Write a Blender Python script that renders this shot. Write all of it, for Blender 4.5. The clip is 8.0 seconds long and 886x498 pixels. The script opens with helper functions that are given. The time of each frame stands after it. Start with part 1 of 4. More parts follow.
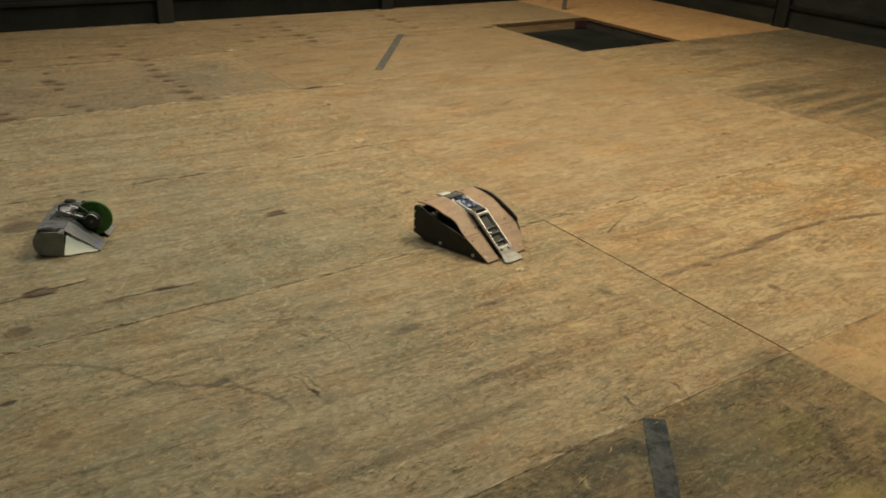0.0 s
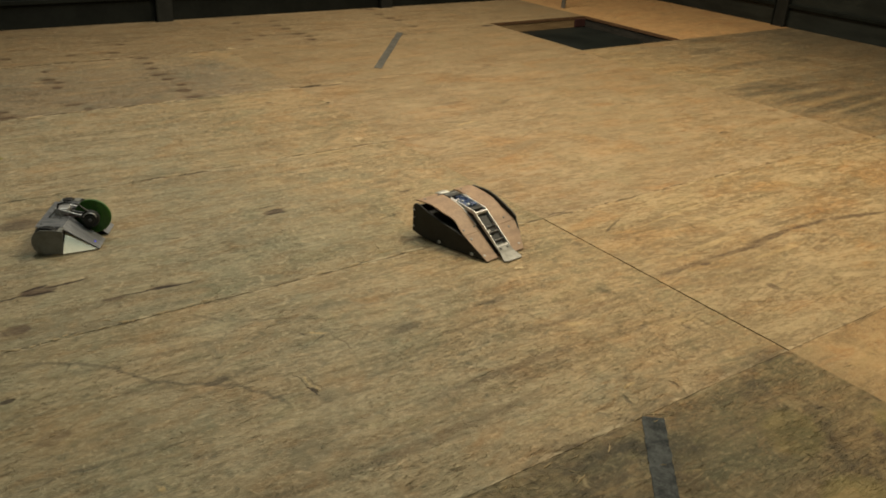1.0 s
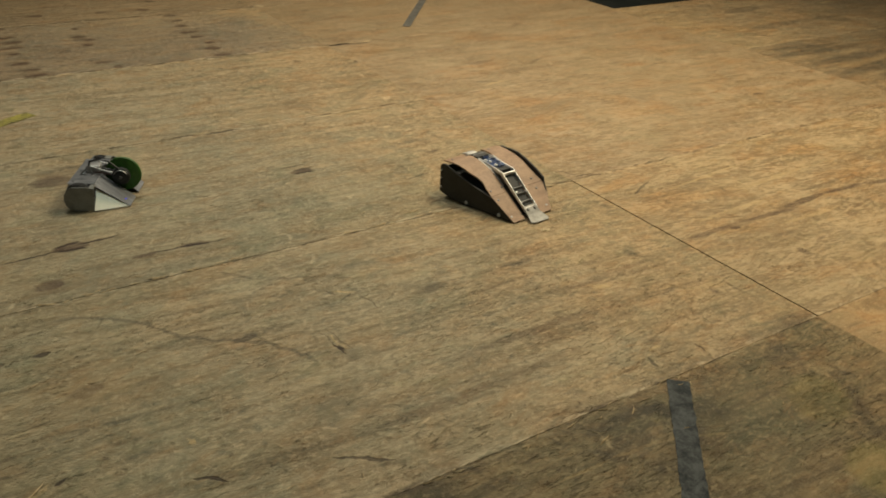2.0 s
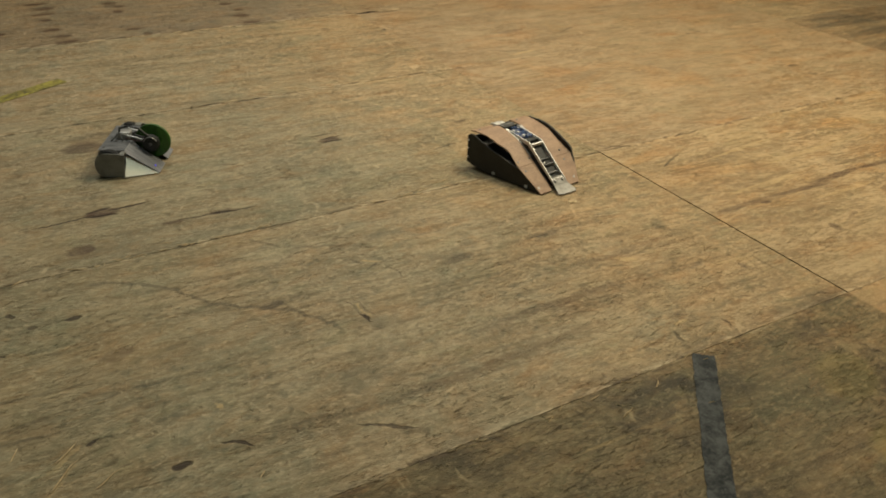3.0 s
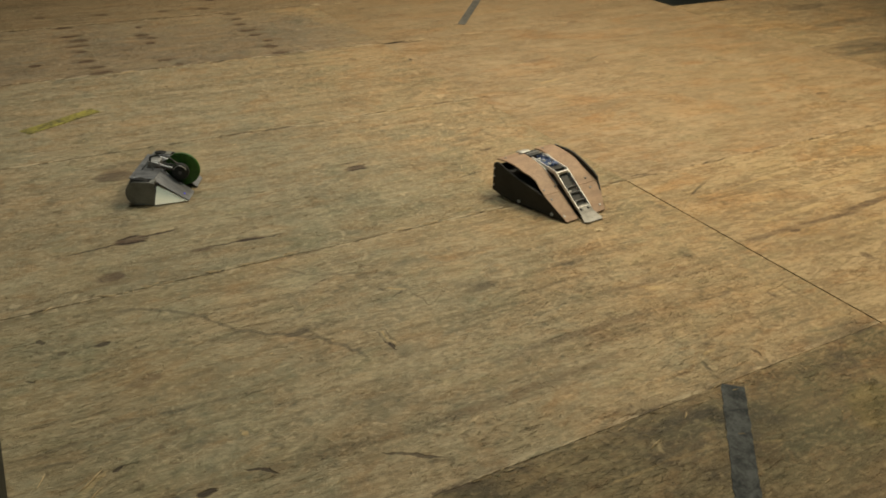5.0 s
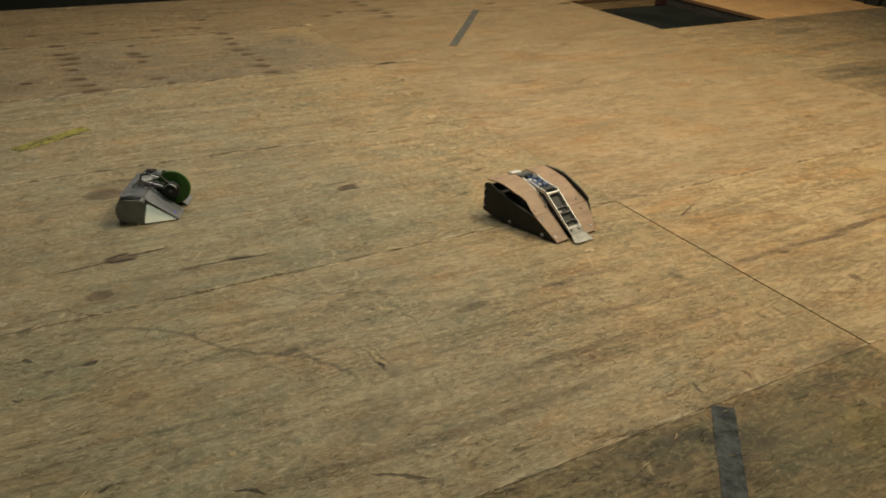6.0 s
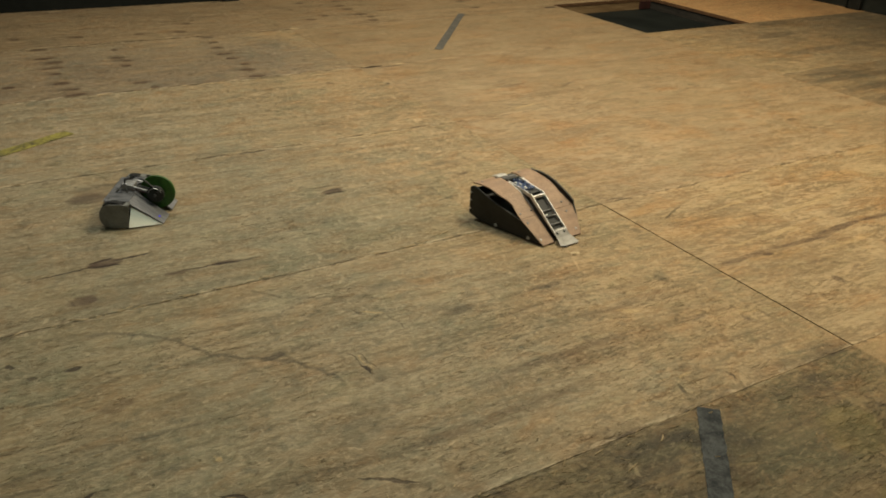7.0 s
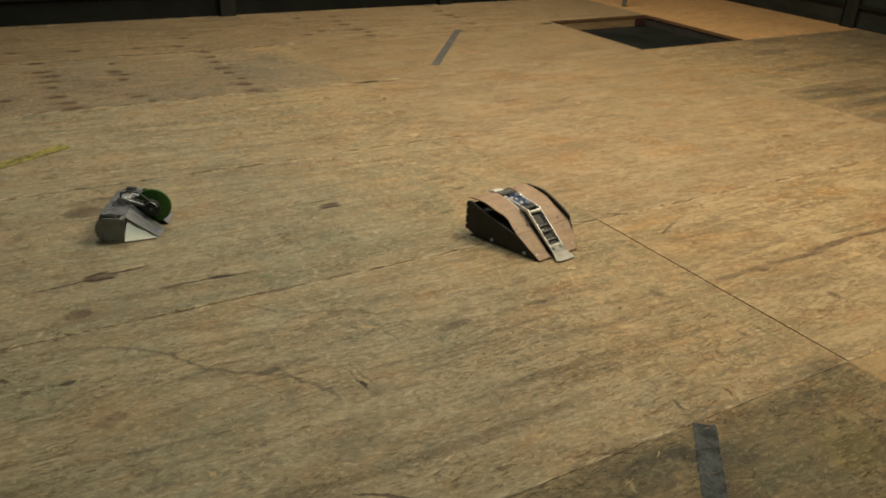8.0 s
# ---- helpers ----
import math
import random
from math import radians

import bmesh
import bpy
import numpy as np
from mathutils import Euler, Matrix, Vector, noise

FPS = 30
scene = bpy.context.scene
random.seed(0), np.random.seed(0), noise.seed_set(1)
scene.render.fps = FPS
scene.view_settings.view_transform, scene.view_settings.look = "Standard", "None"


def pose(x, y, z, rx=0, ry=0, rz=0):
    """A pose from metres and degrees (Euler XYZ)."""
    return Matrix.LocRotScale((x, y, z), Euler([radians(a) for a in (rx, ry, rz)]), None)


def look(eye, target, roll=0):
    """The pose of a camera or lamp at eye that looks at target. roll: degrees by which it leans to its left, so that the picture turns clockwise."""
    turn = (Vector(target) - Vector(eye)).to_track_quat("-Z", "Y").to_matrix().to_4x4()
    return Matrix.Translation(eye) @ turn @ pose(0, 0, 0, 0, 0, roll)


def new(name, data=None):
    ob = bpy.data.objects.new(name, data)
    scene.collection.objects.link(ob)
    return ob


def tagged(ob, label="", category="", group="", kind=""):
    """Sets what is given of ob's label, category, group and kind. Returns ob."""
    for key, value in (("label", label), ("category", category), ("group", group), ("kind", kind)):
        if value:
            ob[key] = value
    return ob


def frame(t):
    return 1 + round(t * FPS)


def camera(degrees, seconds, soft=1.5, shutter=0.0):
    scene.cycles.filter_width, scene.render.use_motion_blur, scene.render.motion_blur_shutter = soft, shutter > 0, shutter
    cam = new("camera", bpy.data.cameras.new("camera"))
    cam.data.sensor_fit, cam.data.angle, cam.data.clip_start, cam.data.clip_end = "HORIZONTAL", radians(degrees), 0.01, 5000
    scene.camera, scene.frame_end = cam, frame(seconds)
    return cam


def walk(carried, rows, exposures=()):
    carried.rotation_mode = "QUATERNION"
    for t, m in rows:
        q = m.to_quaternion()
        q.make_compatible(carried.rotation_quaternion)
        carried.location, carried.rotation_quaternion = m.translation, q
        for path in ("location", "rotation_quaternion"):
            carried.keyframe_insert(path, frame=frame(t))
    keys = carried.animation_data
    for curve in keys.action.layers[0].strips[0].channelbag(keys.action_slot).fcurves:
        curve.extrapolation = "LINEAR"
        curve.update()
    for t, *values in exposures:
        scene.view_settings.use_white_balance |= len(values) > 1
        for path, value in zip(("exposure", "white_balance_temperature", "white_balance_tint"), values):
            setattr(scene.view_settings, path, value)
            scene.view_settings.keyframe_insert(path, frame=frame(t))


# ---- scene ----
cam = camera(56.4, 8.0, soft=1.85)
EYE = (0.103, 0.012, 1.396)
PATH = [
    (0.0, EYE, (1.1598, 1.4798, 0.5423), 2.96),
    (0.5, EYE, (1.1695, 1.4722, 0.5414), 3.02),
    (1.0, EYE, (1.1612, 1.4771, 0.5394), 3.03),
    (1.5, EYE, (1.1566, 1.4794, 0.5377), 3.02),
    (1.7, EYE, (1.1294, 1.4826, 0.5107), 2.87),
    (1.8, EYE, (1.1156, 1.4809, 0.4921), 2.83),
    (1.9, EYE, (1.1010, 1.4780, 0.4714), 2.83),
    (2.0, EYE, (1.0870, 1.4748, 0.4516), 2.81),
    (2.2, EYE, (1.0482, 1.4719, 0.4084), 2.58),
    (3.3, EYE, (1.0157, 1.4775, 0.3864), 2.68),
    (3.5, EYE, (1.0148, 1.4797, 0.3888), 2.73),
    (4.0, EYE, (1.0116, 1.4968, 0.4112), 2.47),
    (4.2, EYE, (1.0030, 1.5022, 0.4114), 2.27),
    (4.5, EYE, (0.9850, 1.5207, 0.4234), 1.94),
    (4.7, EYE, (0.9795, 1.5282, 0.4302), 1.79),
    (5.8, EYE, (0.9932, 1.5517, 0.4812), 2.20),
    (6.0, EYE, (1.0081, 1.5462, 0.4865), 2.37),
    (6.2, EYE, (1.0206, 1.5410, 0.4905), 2.49),
    (6.5, EYE, (1.0309, 1.5378, 0.4954), 2.56),
    (7.0, EYE, (1.0388, 1.5329, 0.4954), 2.61),
    (7.2, EYE, (1.0410, 1.5332, 0.4982), 2.64),
    (7.5, EYE, (1.0483, 1.5402, 0.5179), 2.69),
    (8.0, EYE, (1.0537, 1.5424, 0.5277), 2.91),
]
walk(cam, [(t, look(eye, target, roll)) for t, eye, target, roll in PATH])

# ---- light ----
world = bpy.data.worlds.new("arena_world")
scene.world = world
world.use_nodes = True
world.node_tree.nodes["Background"].inputs[0].default_value = (0.75, 0.85, 1.0, 1)
world.node_tree.nodes["Background"].inputs[1].default_value = 0.02
scene.view_settings.exposure = -0.05


def flood(name, eye, target, size, watts, colour, spread=170):
    lamp = bpy.data.lights.new(name, "AREA")
    lamp.shape, lamp.size, lamp.energy, lamp.color = "DISK", size, watts, colour
    lamp.spread = radians(spread)
    ob = new(name, lamp)
    ob.matrix_world = look(eye, target)
    return ob


flood("unseen_flood", (3.9, 2.3, 3.9), (3.5, 2.2, 0), 1.8, 184, (1.0, 0.865, 0.605))
flood("unseen_flood", (1.1, 4.4, 3.9), (1.0, 4.2, 0), 1.8, 76, (0.96, 0.945, 0.83))
flood("unseen_flood", (4.6, 6.1, 3.9), (4.4, 5.8, 0), 1.6, 90, (1.0, 0.87, 0.64))
# unseen fill lamp added behind the camera for cool frontal light
flood("unseen_flood", (0.9, -0.1, 3.2), (1.3, 3.4, 0), 1.0, 10.5, (0.79, 0.97, 0.88), 120)


# ---- materials ----
def material(name):
    m = bpy.data.materials.new(name)
    m.use_nodes = True
    nt = m.node_tree
    return m, nt, nt.nodes["Principled BSDF"]


class Net:
    """Short calls for the nodes of one material."""

    def __init__(self, nt):
        self.nt = nt

    def node(self, kind, **sets):
        n = self.nt.nodes.new(kind)
        for k, v in sets.items():
            setattr(n, k, v)
        return n

    def put(self, socket, value):
        if isinstance(value, bpy.types.NodeSocket):
            self.nt.links.new(value, socket)
        else:
            socket.default_value = value

    def maths(self, op, a, b=0.0, clamp=False):
        n = self.node("ShaderNodeMath", operation=op, use_clamp=clamp)
        self.put(n.inputs[0], a)
        self.put(n.inputs[1], b)
        return n.outputs[0]

    def place(self, turn=0.0, scale=(1, 1, 1), move=(0, 0, 0), world=True):
        src = self.node("ShaderNodeNewGeometry").outputs["Position"] if world else self.node("ShaderNodeTexCoord").outputs["Object"]
        a = self.node("ShaderNodeMapping")
        self.put(a.inputs[0], src)
        a.inputs["Rotation"].default_value = (0, 0, radians(turn))
        b = self.node("ShaderNodeMapping")
        self.put(b.inputs[0], a.outputs[0])
        b.inputs["Location"].default_value = move
        b.inputs["Scale"].default_value = scale
        return b.outputs[0]

    def noise(self, at, scale, detail=4.0, rough=0.55, warp=0.0):
        n = self.node("ShaderNodeTexNoise")
        self.put(n.inputs["Vector"], at)
        n.inputs["Scale"].default_value, n.inputs["Detail"].default_value = scale, detail
        n.inputs["Roughness"].default_value, n.inputs["Distortion"].default_value = rough, warp
        return n.outputs["Fac"]

    def step(self, value, low, high):
        n = self.node("ShaderNodeMapRange", interpolation_type="SMOOTHSTEP")
        self.put(n.inputs[0], value)
        n.inputs[1].default_value, n.inputs[2].default_value = low, high
        return n.outputs[0]

    def ramp(self, value, *stops):
        n = self.node("ShaderNodeValToRGB")
        self.put(n.inputs[0], value)
        while len(n.color_ramp.elements) < len(stops):
            n.color_ramp.elements.new(0.5)
        for e, (pos, col) in zip(n.color_ramp.elements, stops):
            e.position, e.color = pos, (*col, 1)
        return n.outputs[0]

    def mix(self, fac, a, b, how="MIX"):
        n = self.node("ShaderNodeMix", data_type="RGBA", blend_type=how)
        self.put(n.inputs[0], fac)
        for s, v in ((n.inputs[6], a), (n.inputs[7], b)):
            self.put(s, v if isinstance(v, bpy.types.NodeSocket) else (*v, 1))
        return n.outputs[2]

    def bump(self, height, strength, distance):
        n = self.node("ShaderNodeBump")
        n.inputs["Strength"].default_value, n.inputs["Distance"].default_value = strength, distance
        self.put(n.inputs["Height"], height)
        return n.outputs[0]

    def spot(self, at, x, y, a, b, turn):
        """A mask that is 1 inside an uneven oval at x, y with half-axes a, b."""
        n = self.node("ShaderNodeMapping", vector_type="TEXTURE")
        self.put(n.inputs[0], at)
        n.inputs["Location"].default_value = (x, y, 0)
        n.inputs["Rotation"].default_value = (0, 0, radians(turn))
        n.inputs["Scale"].default_value = (a, b, 1)
        d = self.node("ShaderNodeVectorMath", operation="LENGTH")
        self.put(d.inputs[0], n.outputs[0])
        return self.step(d.outputs[1], 1.10, 0.72)


def plywood(name, light, dark, dirt, dirty=0.4, seed=0.0, marks=(), rough=0.62, streak=0.5, scratch=1.0, scorch=0.0, warm=(0.31, 0.205, 0.098), soiled=0.55, figure=0.28, wear_and_light=(), chipped=0.5, chip_width=0.026, vein=0.0):
    """Worn sheathing plywood with its grain along x. marks: (x, y, a, b, turn, depth, kind);
    wear_and_light: (axis, none, full, tint) for dirt or wear that runs on over a joint, and for lamp gradient painted
    in."""
    m, nt, bsdf = material(name)
    k = Net(nt)
    off = (seed * 3.7, seed * 5.3, seed)
    flat = k.place(move=off)
    # long grain, curling figure and fibres
    long_ = k.noise(k.place(scale=(1.0, 4.6, 1), move=off), 2.0, 6, 0.62, 0.8)
    ring = k.noise(k.place(scale=(0.8, 2.6, 1), move=off), 2.4, 3, 0.5, 2.2)
    rings = k.maths("PINGPONG", k.maths("MULTIPLY", ring, 7.0), 0.5)
    fibre = k.noise(k.place(scale=(9.0, 60.0, 1), move=off), 2.0, 6, 0.7, 0.4)
    tone = k.maths("ADD", k.maths("MULTIPLY", long_, 0.65), k.maths("ADD", k.maths("MULTIPLY", rings, figure), k.maths("MULTIPLY", fibre, 0.22)))
    colour = k.ramp(k.step(tone, 0.30, 0.78), (0.0, dark), (0.5, tuple((a + b) / 2 for a, b in zip(light, dark))), (1.0, light))
    # rubbed, warmer patches
    patchy = k.noise(k.place(scale=(0.7, 1.6, 1), move=off), 6.5, 6, 0.68, 0.8)
    rub = k.noise(k.place(scale=(0.8, 2.2, 1), move=(off[1], off[0], 3)), 2.6, 5, 0.62, 0.8)
    colour = k.mix(k.maths("MULTIPLY", k.step(rub, 0.48, 0.70), 0.45), colour, warm)
    # broad dirt film, greyer and greener
    cloud = k.noise(flat, 1.3, 5, 0.6, 0.5)
    film = k.maths("ADD", k.maths("MULTIPLY", cloud, 0.5), k.maths("MULTIPLY", patchy, 0.5))
    grime = k.maths("MULTIPLY", k.step(film, 0.38, 0.62), dirty, True)
    colour = k.mix(grime, colour, dirt)
    # broad darker bands along the grain
    band = k.noise(k.place(scale=(0.55, 6.5, 1), move=off, turn=2), 2.1, 5, 0.62, 1.0)
    bands = k.maths("MULTIPLY", k.step(band, 0.50, 0.68), streak)
    colour = k.mix(bands, colour, tuple(c * 0.46 for c in dark))
    # thin drag streaks side by side
    drag = k.noise(k.place(scale=(0.6, 21.0, 1), move=(off[1], off[0], 8), turn=-1.5), 1.6, 6, 0.62, 0.35)
    where = k.step(k.noise(k.place(scale=(0.8, 1.4, 1), move=(off[0], off[1], 13)), 1.9, 3, 0.5, 0.3), 0.42, 0.60)
    colour = k.mix(k.maths("MULTIPLY", k.maths("MULTIPLY", k.step(drag, 0.52, 0.64), where), 0.45 * min(1.0, streak * 1.7)), colour, tuple(c * 0.5 for c in dark))
    # green-grey bloom in patches
    bloom = k.noise(k.place(move=(off[1] + 2, off[0], 5)), 4.2, 6, 0.66, 0.7)
    colour = k.mix(k.maths("MULTIPLY", k.step(bloom, 0.50, 0.64), 0.5 * dirty), colour, tuple(c * s for c, s in zip(dirt, (0.86, 1.02, 1.02))))
    # crisp open grain
    grain = k.noise(k.place(scale=(7.0, 120.0, 1), move=off, turn=1.5), 1.0, 8, 0.78, 0.5)
    colour = k.mix(k.maths("MULTIPLY", k.step(grain, 0.50, 0.64), 0.24 * min(1.0, 0.3 + 0.7 * scratch)), colour, tuple(c * 0.5 for c in dark))
    # ground-in grime and rubbed bare spots, uneven in strength
    patch = k.step(k.noise(k.place(move=(off[0], off[1] + 9, 2)), 2.6, 4, 0.6, 0.5), 0.36, 0.62)
    fine = k.noise(k.place(scale=(1.0, 1.7, 1), move=off), 14, 10, 0.80, 0.5)
    colour = k.mix(k.maths("MULTIPLY", k.maths("MULTIPLY", k.step(fine, 0.50, 0.62), patch), soiled), colour, tuple(c * 0.5 for c in dirt))
    colour = k.mix(k.maths("MULTIPLY", k.step(fine, 0.46, 0.35), 0.35), colour, tuple(min(1, c * 1.12 + 0.02) for c in light))
    rust = k.noise(k.place(scale=(1.0, 2.6, 1), move=(off[1], off[0], 7)), 8, 9, 0.76, 0.7)
    colour = k.mix(k.maths("MULTIPLY", k.step(rust, 0.52, 0.64), 0.55), colour, tuple(c * 0.68 for c in warm))
    # pale torn fibres
    bare = k.noise(k.place(scale=(9.0, 34.0, 1), move=(off[1], off[0], 0), turn=-6), 2.2, 8, 0.78, 1.2)
    pale = k.maths("MULTIPLY", k.step(bare, 0.565, 0.65), 0.65)
    colour = k.mix(pale, colour, tuple(min(1, c * 1.2 + 0.035) for c in light))
    # short gouges in several directions, gathered in worn areas
    worn = k.step(k.noise(flat, 3.7, 5, 0.65, 0.6), 0.40, 0.62)
    gouge = None
    for turn, sx, sy, low in ((9, 14, 80, 0.60), (-31, 22, 96, 0.625), (52, 24, 90, 0.635), (-4, 10, 90, 0.595), (81, 26, 96, 0.64), (2, 26, 120, 0.585)):
        g = k.step(k.noise(k.place(scale=(sx, sy, 1), move=(off[0] + turn, off[1], 0), turn=turn), 1.0, 6, 0.68, 0.15), low, low + 0.05)
        gouge = g if gouge is None else k.maths("MAXIMUM", gouge, g)
    speck = k.step(k.noise(flat, 50, 4, 0.65, 0.4), 0.645, 0.69)
    gouge = k.maths("MULTIPLY", k.maths("MAXIMUM", k.maths("MULTIPLY", gouge, worn), speck), 0.5 * scratch, True)
    colour = k.mix(gouge, colour, (0.066, 0.05, 0.029))
    # pale hairline scratches
    hair = None
    for turn, low in ((16, 0.60), (-27, 0.61), (68, 0.62), (-75, 0.62)):
        h = k.step(k.noise(k.place(scale=(7, 95, 1), move=(off[1] + turn, off[0], 4), turn=turn), 1.0, 4, 0.6, 0.2), low, low + 0.05)
        hair = h if hair is None else k.maths("MAXIMUM", hair, h)
    hair = k.maths("MULTIPLY", k.maths("MULTIPLY", hair, patch), 0.24 * scratch)
    colour = k.mix(hair, colour, tuple(min(1, c * 1.25 + 0.05) for c in light))
    if scorch:
        burn = k.maths("MULTIPLY", k.step(k.noise(k.place(scale=(1, 1.3, 1), move=off), 3.4, 6, 0.7, 0.8), 0.46, 0.66), scorch)
        colour = k.mix(burn, colour, (0.03, 0.024, 0.016))
    depth = gouge
    # soft brown and olive mottling
    mottle = k.noise(k.place(scale=(1.0, 1.9, 1), move=(off[1], off[0] + 4, 1)), 5.5, 7, 0.68, 0.9)
    colour = k.mix(k.maths("MULTIPLY", k.step(mottle, 0.50, 0.66), 0.6), colour, (0.93, 0.76, 0.62), "MULTIPLY")
    colour = k.mix(k.maths("MULTIPLY", k.step(mottle, 0.47, 0.34), 0.6), colour, (0.86, 0.93, 0.89), "MULTIPLY")
    # torn tooth of the veneer, dark pores and pale fibre ends
    tooth = k.noise(k.place(scale=(1.0, 1.7, 1), move=(off[0], off[1], 17), turn=3), 40, 7, 0.72, 0.3)
    colour = k.mix(k.maths("MULTIPLY", k.step(tooth, 0.51, 0.63), 0.42 * scratch), colour, (0.56, 0.53, 0.47), "MULTIPLY")
    colour = k.mix(k.maths("MULTIPLY", k.step(tooth, 0.47, 0.37), 0.40), colour, tuple(min(1, c * 1.16 + 0.03) for c in light))
    # small dark flecks and pale nicks
    fleck = k.noise(k.place(scale=(1.0, 0.75, 1), move=(off[0], off[1], 11)), 15, 5, 0.62, 0.8)
    colour = k.mix(k.maths("MULTIPLY", k.step(fleck, 0.615, 0.69), 0.62 * scratch), colour, tuple(c * 0.42 for c in dark))
    colour = k.mix(k.maths("MULTIPLY", k.step(fleck, 0.355, 0.29), 0.55), colour, tuple(min(1, c * 1.2 + 0.03) for c in light))
    # flame figure of rotary-cut veneer: brown and pale veins, and orange heartwood
    if vein:
        heart = k.noise(k.place(scale=(0.9, 1.7, 1), move=(off[0], off[1], 21)), 2.3, 5, 0.6, 0.7)
        colour = k.mix(k.maths("MULTIPLY", k.step(heart, 0.47, 0.66), 0.75 * vein), colour, (1.06, 0.86, 0.66), "MULTIPLY")
        for turn, sc, tone_, power in ((7, 4.2, tuple(c * 0.6 for c in warm), 0.7), (11, 5.6, tuple(min(1, c * 1.12 + 0.02) for c in light), 0.6), (3, 8.5, tuple(c * 0.5 for c in warm), 0.6), (9, 11.0, tuple(min(1, c * 1.12 + 0.02) for c in light), 0.5)):
            wave = k.noise(k.place(scale=(0.55, 2.1, 1), move=(off[0] + turn, off[1], 23), turn=turn), sc, 4, 0.58, 1.1)
            line = k.step(k.maths("ABSOLUTE", k.maths("SUBTRACT", wave, 0.5)), 0.045, 0.004)
            keep = k.step(k.noise(k.place(scale=(0.7, 1.5, 1), move=(off[1], off[0] + turn, 25)), 3.3, 4, 0.6, 0.5), 0.44, 0.60)
            colour = k.mix(k.maths("MULTIPLY", k.maths("MULTIPLY", line, keep), power * vein), colour, tone_)
    # clouded blotches of olive grime and bare brown wood, a few centimetres across
    blotch = k.noise(k.place(scale=(1.0, 1.25, 1), move=(off[0] + 3, off[1], 41)), 13, 4, 0.6, 0.7)
    colour = k.mix(k.maths("MULTIPLY", k.step(blotch, 0.53, 0.66), 0.5 * soiled), colour, (0.72, 0.74, 0.68), "MULTIPLY")
    colour = k.mix(k.maths("MULTIPLY", k.step(blotch, 0.46, 0.33), 0.55), colour, (1.10, 1.06, 1.0), "MULTIPLY")
    # hand-sized smudges and small oily drips
    smudge = k.noise(k.place(scale=(0.8, 1.25, 1), move=(off[0], off[1], 31)), 5.2, 5, 0.6, 0.6)
    colour = k.mix(k.maths("MULTIPLY", k.step(smudge, 0.555, 0.70), 0.55 * soiled), colour, tuple(c * 0.45 for c in dirt))
    drip = k.noise(k.place(scale=(1.0, 1.6, 1), move=(off[1], off[0], 33)), 23, 3, 0.5, 0.5)
    colour = k.mix(k.maths("MULTIPLY", k.step(drip, 0.68, 0.74), 0.7 * soiled), colour, (0.075, 0.05, 0.03))
    # dirt and wear running over the joints, and lamp warmth and falloff painted in
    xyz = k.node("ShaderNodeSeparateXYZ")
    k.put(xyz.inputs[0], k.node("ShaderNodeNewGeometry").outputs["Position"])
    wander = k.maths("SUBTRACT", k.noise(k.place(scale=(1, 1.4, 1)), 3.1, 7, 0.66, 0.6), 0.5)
    for axis, none, full, tint in wear_and_light:
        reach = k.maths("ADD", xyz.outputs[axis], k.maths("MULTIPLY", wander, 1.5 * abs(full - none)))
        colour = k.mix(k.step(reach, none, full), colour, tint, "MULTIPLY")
    # chipped pale and dirty edges along the long joints
    joint = k.maths("PINGPONG", xyz.outputs[1], 0.61)
    chip = k.noise(k.place(scale=(1.0, 3.0, 1), move=(off[0], 2, 6)), 9, 6, 0.7, 0.8)
    colour = k.mix(k.maths("MULTIPLY", k.maths("MULTIPLY", k.step(joint, chip_width, 0.006), k.step(chip, 0.53, 0.60)), chipped), colour, tuple(min(1, c * 1.25 + 0.05) for c in light))
    colour = k.mix(k.maths("MULTIPLY", k.maths("MULTIPLY", k.step(joint, chip_width * 0.7, 0.003), k.step(chip, 0.48, 0.40)), min(1.0, chipped * 1.5)), colour, (0.05, 0.034, 0.02))
    if marks:
        wob = k.node("ShaderNodeTexNoise")
        k.put(wob.inputs["Vector"], k.place())
        wob.inputs["Scale"].default_value, wob.inputs["Detail"].default_value = 26, 6
        shift = k.node("ShaderNodeVectorMath", operation="MULTIPLY_ADD")
        k.put(shift.inputs[0], wob.outputs["Color"])
        shift.inputs[1].default_value = (0.05, 0.024, 0)
        add = k.node("ShaderNodeVectorMath", operation="SUBTRACT")
        k.put(add.inputs[0], k.node("ShaderNodeNewGeometry").outputs["Position"])
        add.inputs[1].default_value = (0.025, 0.012, 0)
        k.put(shift.inputs[2], add.outputs[0])
        tints = {"knot": (0.070, 0.042, 0.027), "split": (0.026, 0.016, 0.011), "stain": (0.078, 0.045, 0.025), "trail": (0.06, 0.05, 0.034), "scuff": (0.066, 0.052, 0.033), "pale": (0.50, 0.36, 0.17), "yellow": (0.34, 0.29, 0.05)}
        broken = k.step(k.noise(k.place(scale=(1.0, 4.0, 1), move=off, turn=4), 9, 7, 0.75, 0.4), 0.42, 0.55)
        for kind in tints:
            total = None
            for x, y, a, b, turn, power, what in marks:
                if what != kind:
                    continue
                one = k.maths("MULTIPLY", k.spot(shift.outputs[0], x, y, a, b, turn), power)
                total = one if total is None else k.maths("MAXIMUM", total, one)
            if total is not None:
                if kind in ("scuff", "pale"):
                    total = k.maths("MULTIPLY", total, k.maths("ADD", 0.35, k.maths("MULTIPLY", broken, 0.65)))
                elif kind in ("stain", "knot"):
                    total = k.maths("MULTIPLY", total, k.maths("ADD", 0.62, k.maths("MULTIPLY", broken, 0.38)))
                colour = k.mix(total, colour, tints[kind])
                if kind == "split":
                    depth = k.maths("MAXIMUM", depth, total)
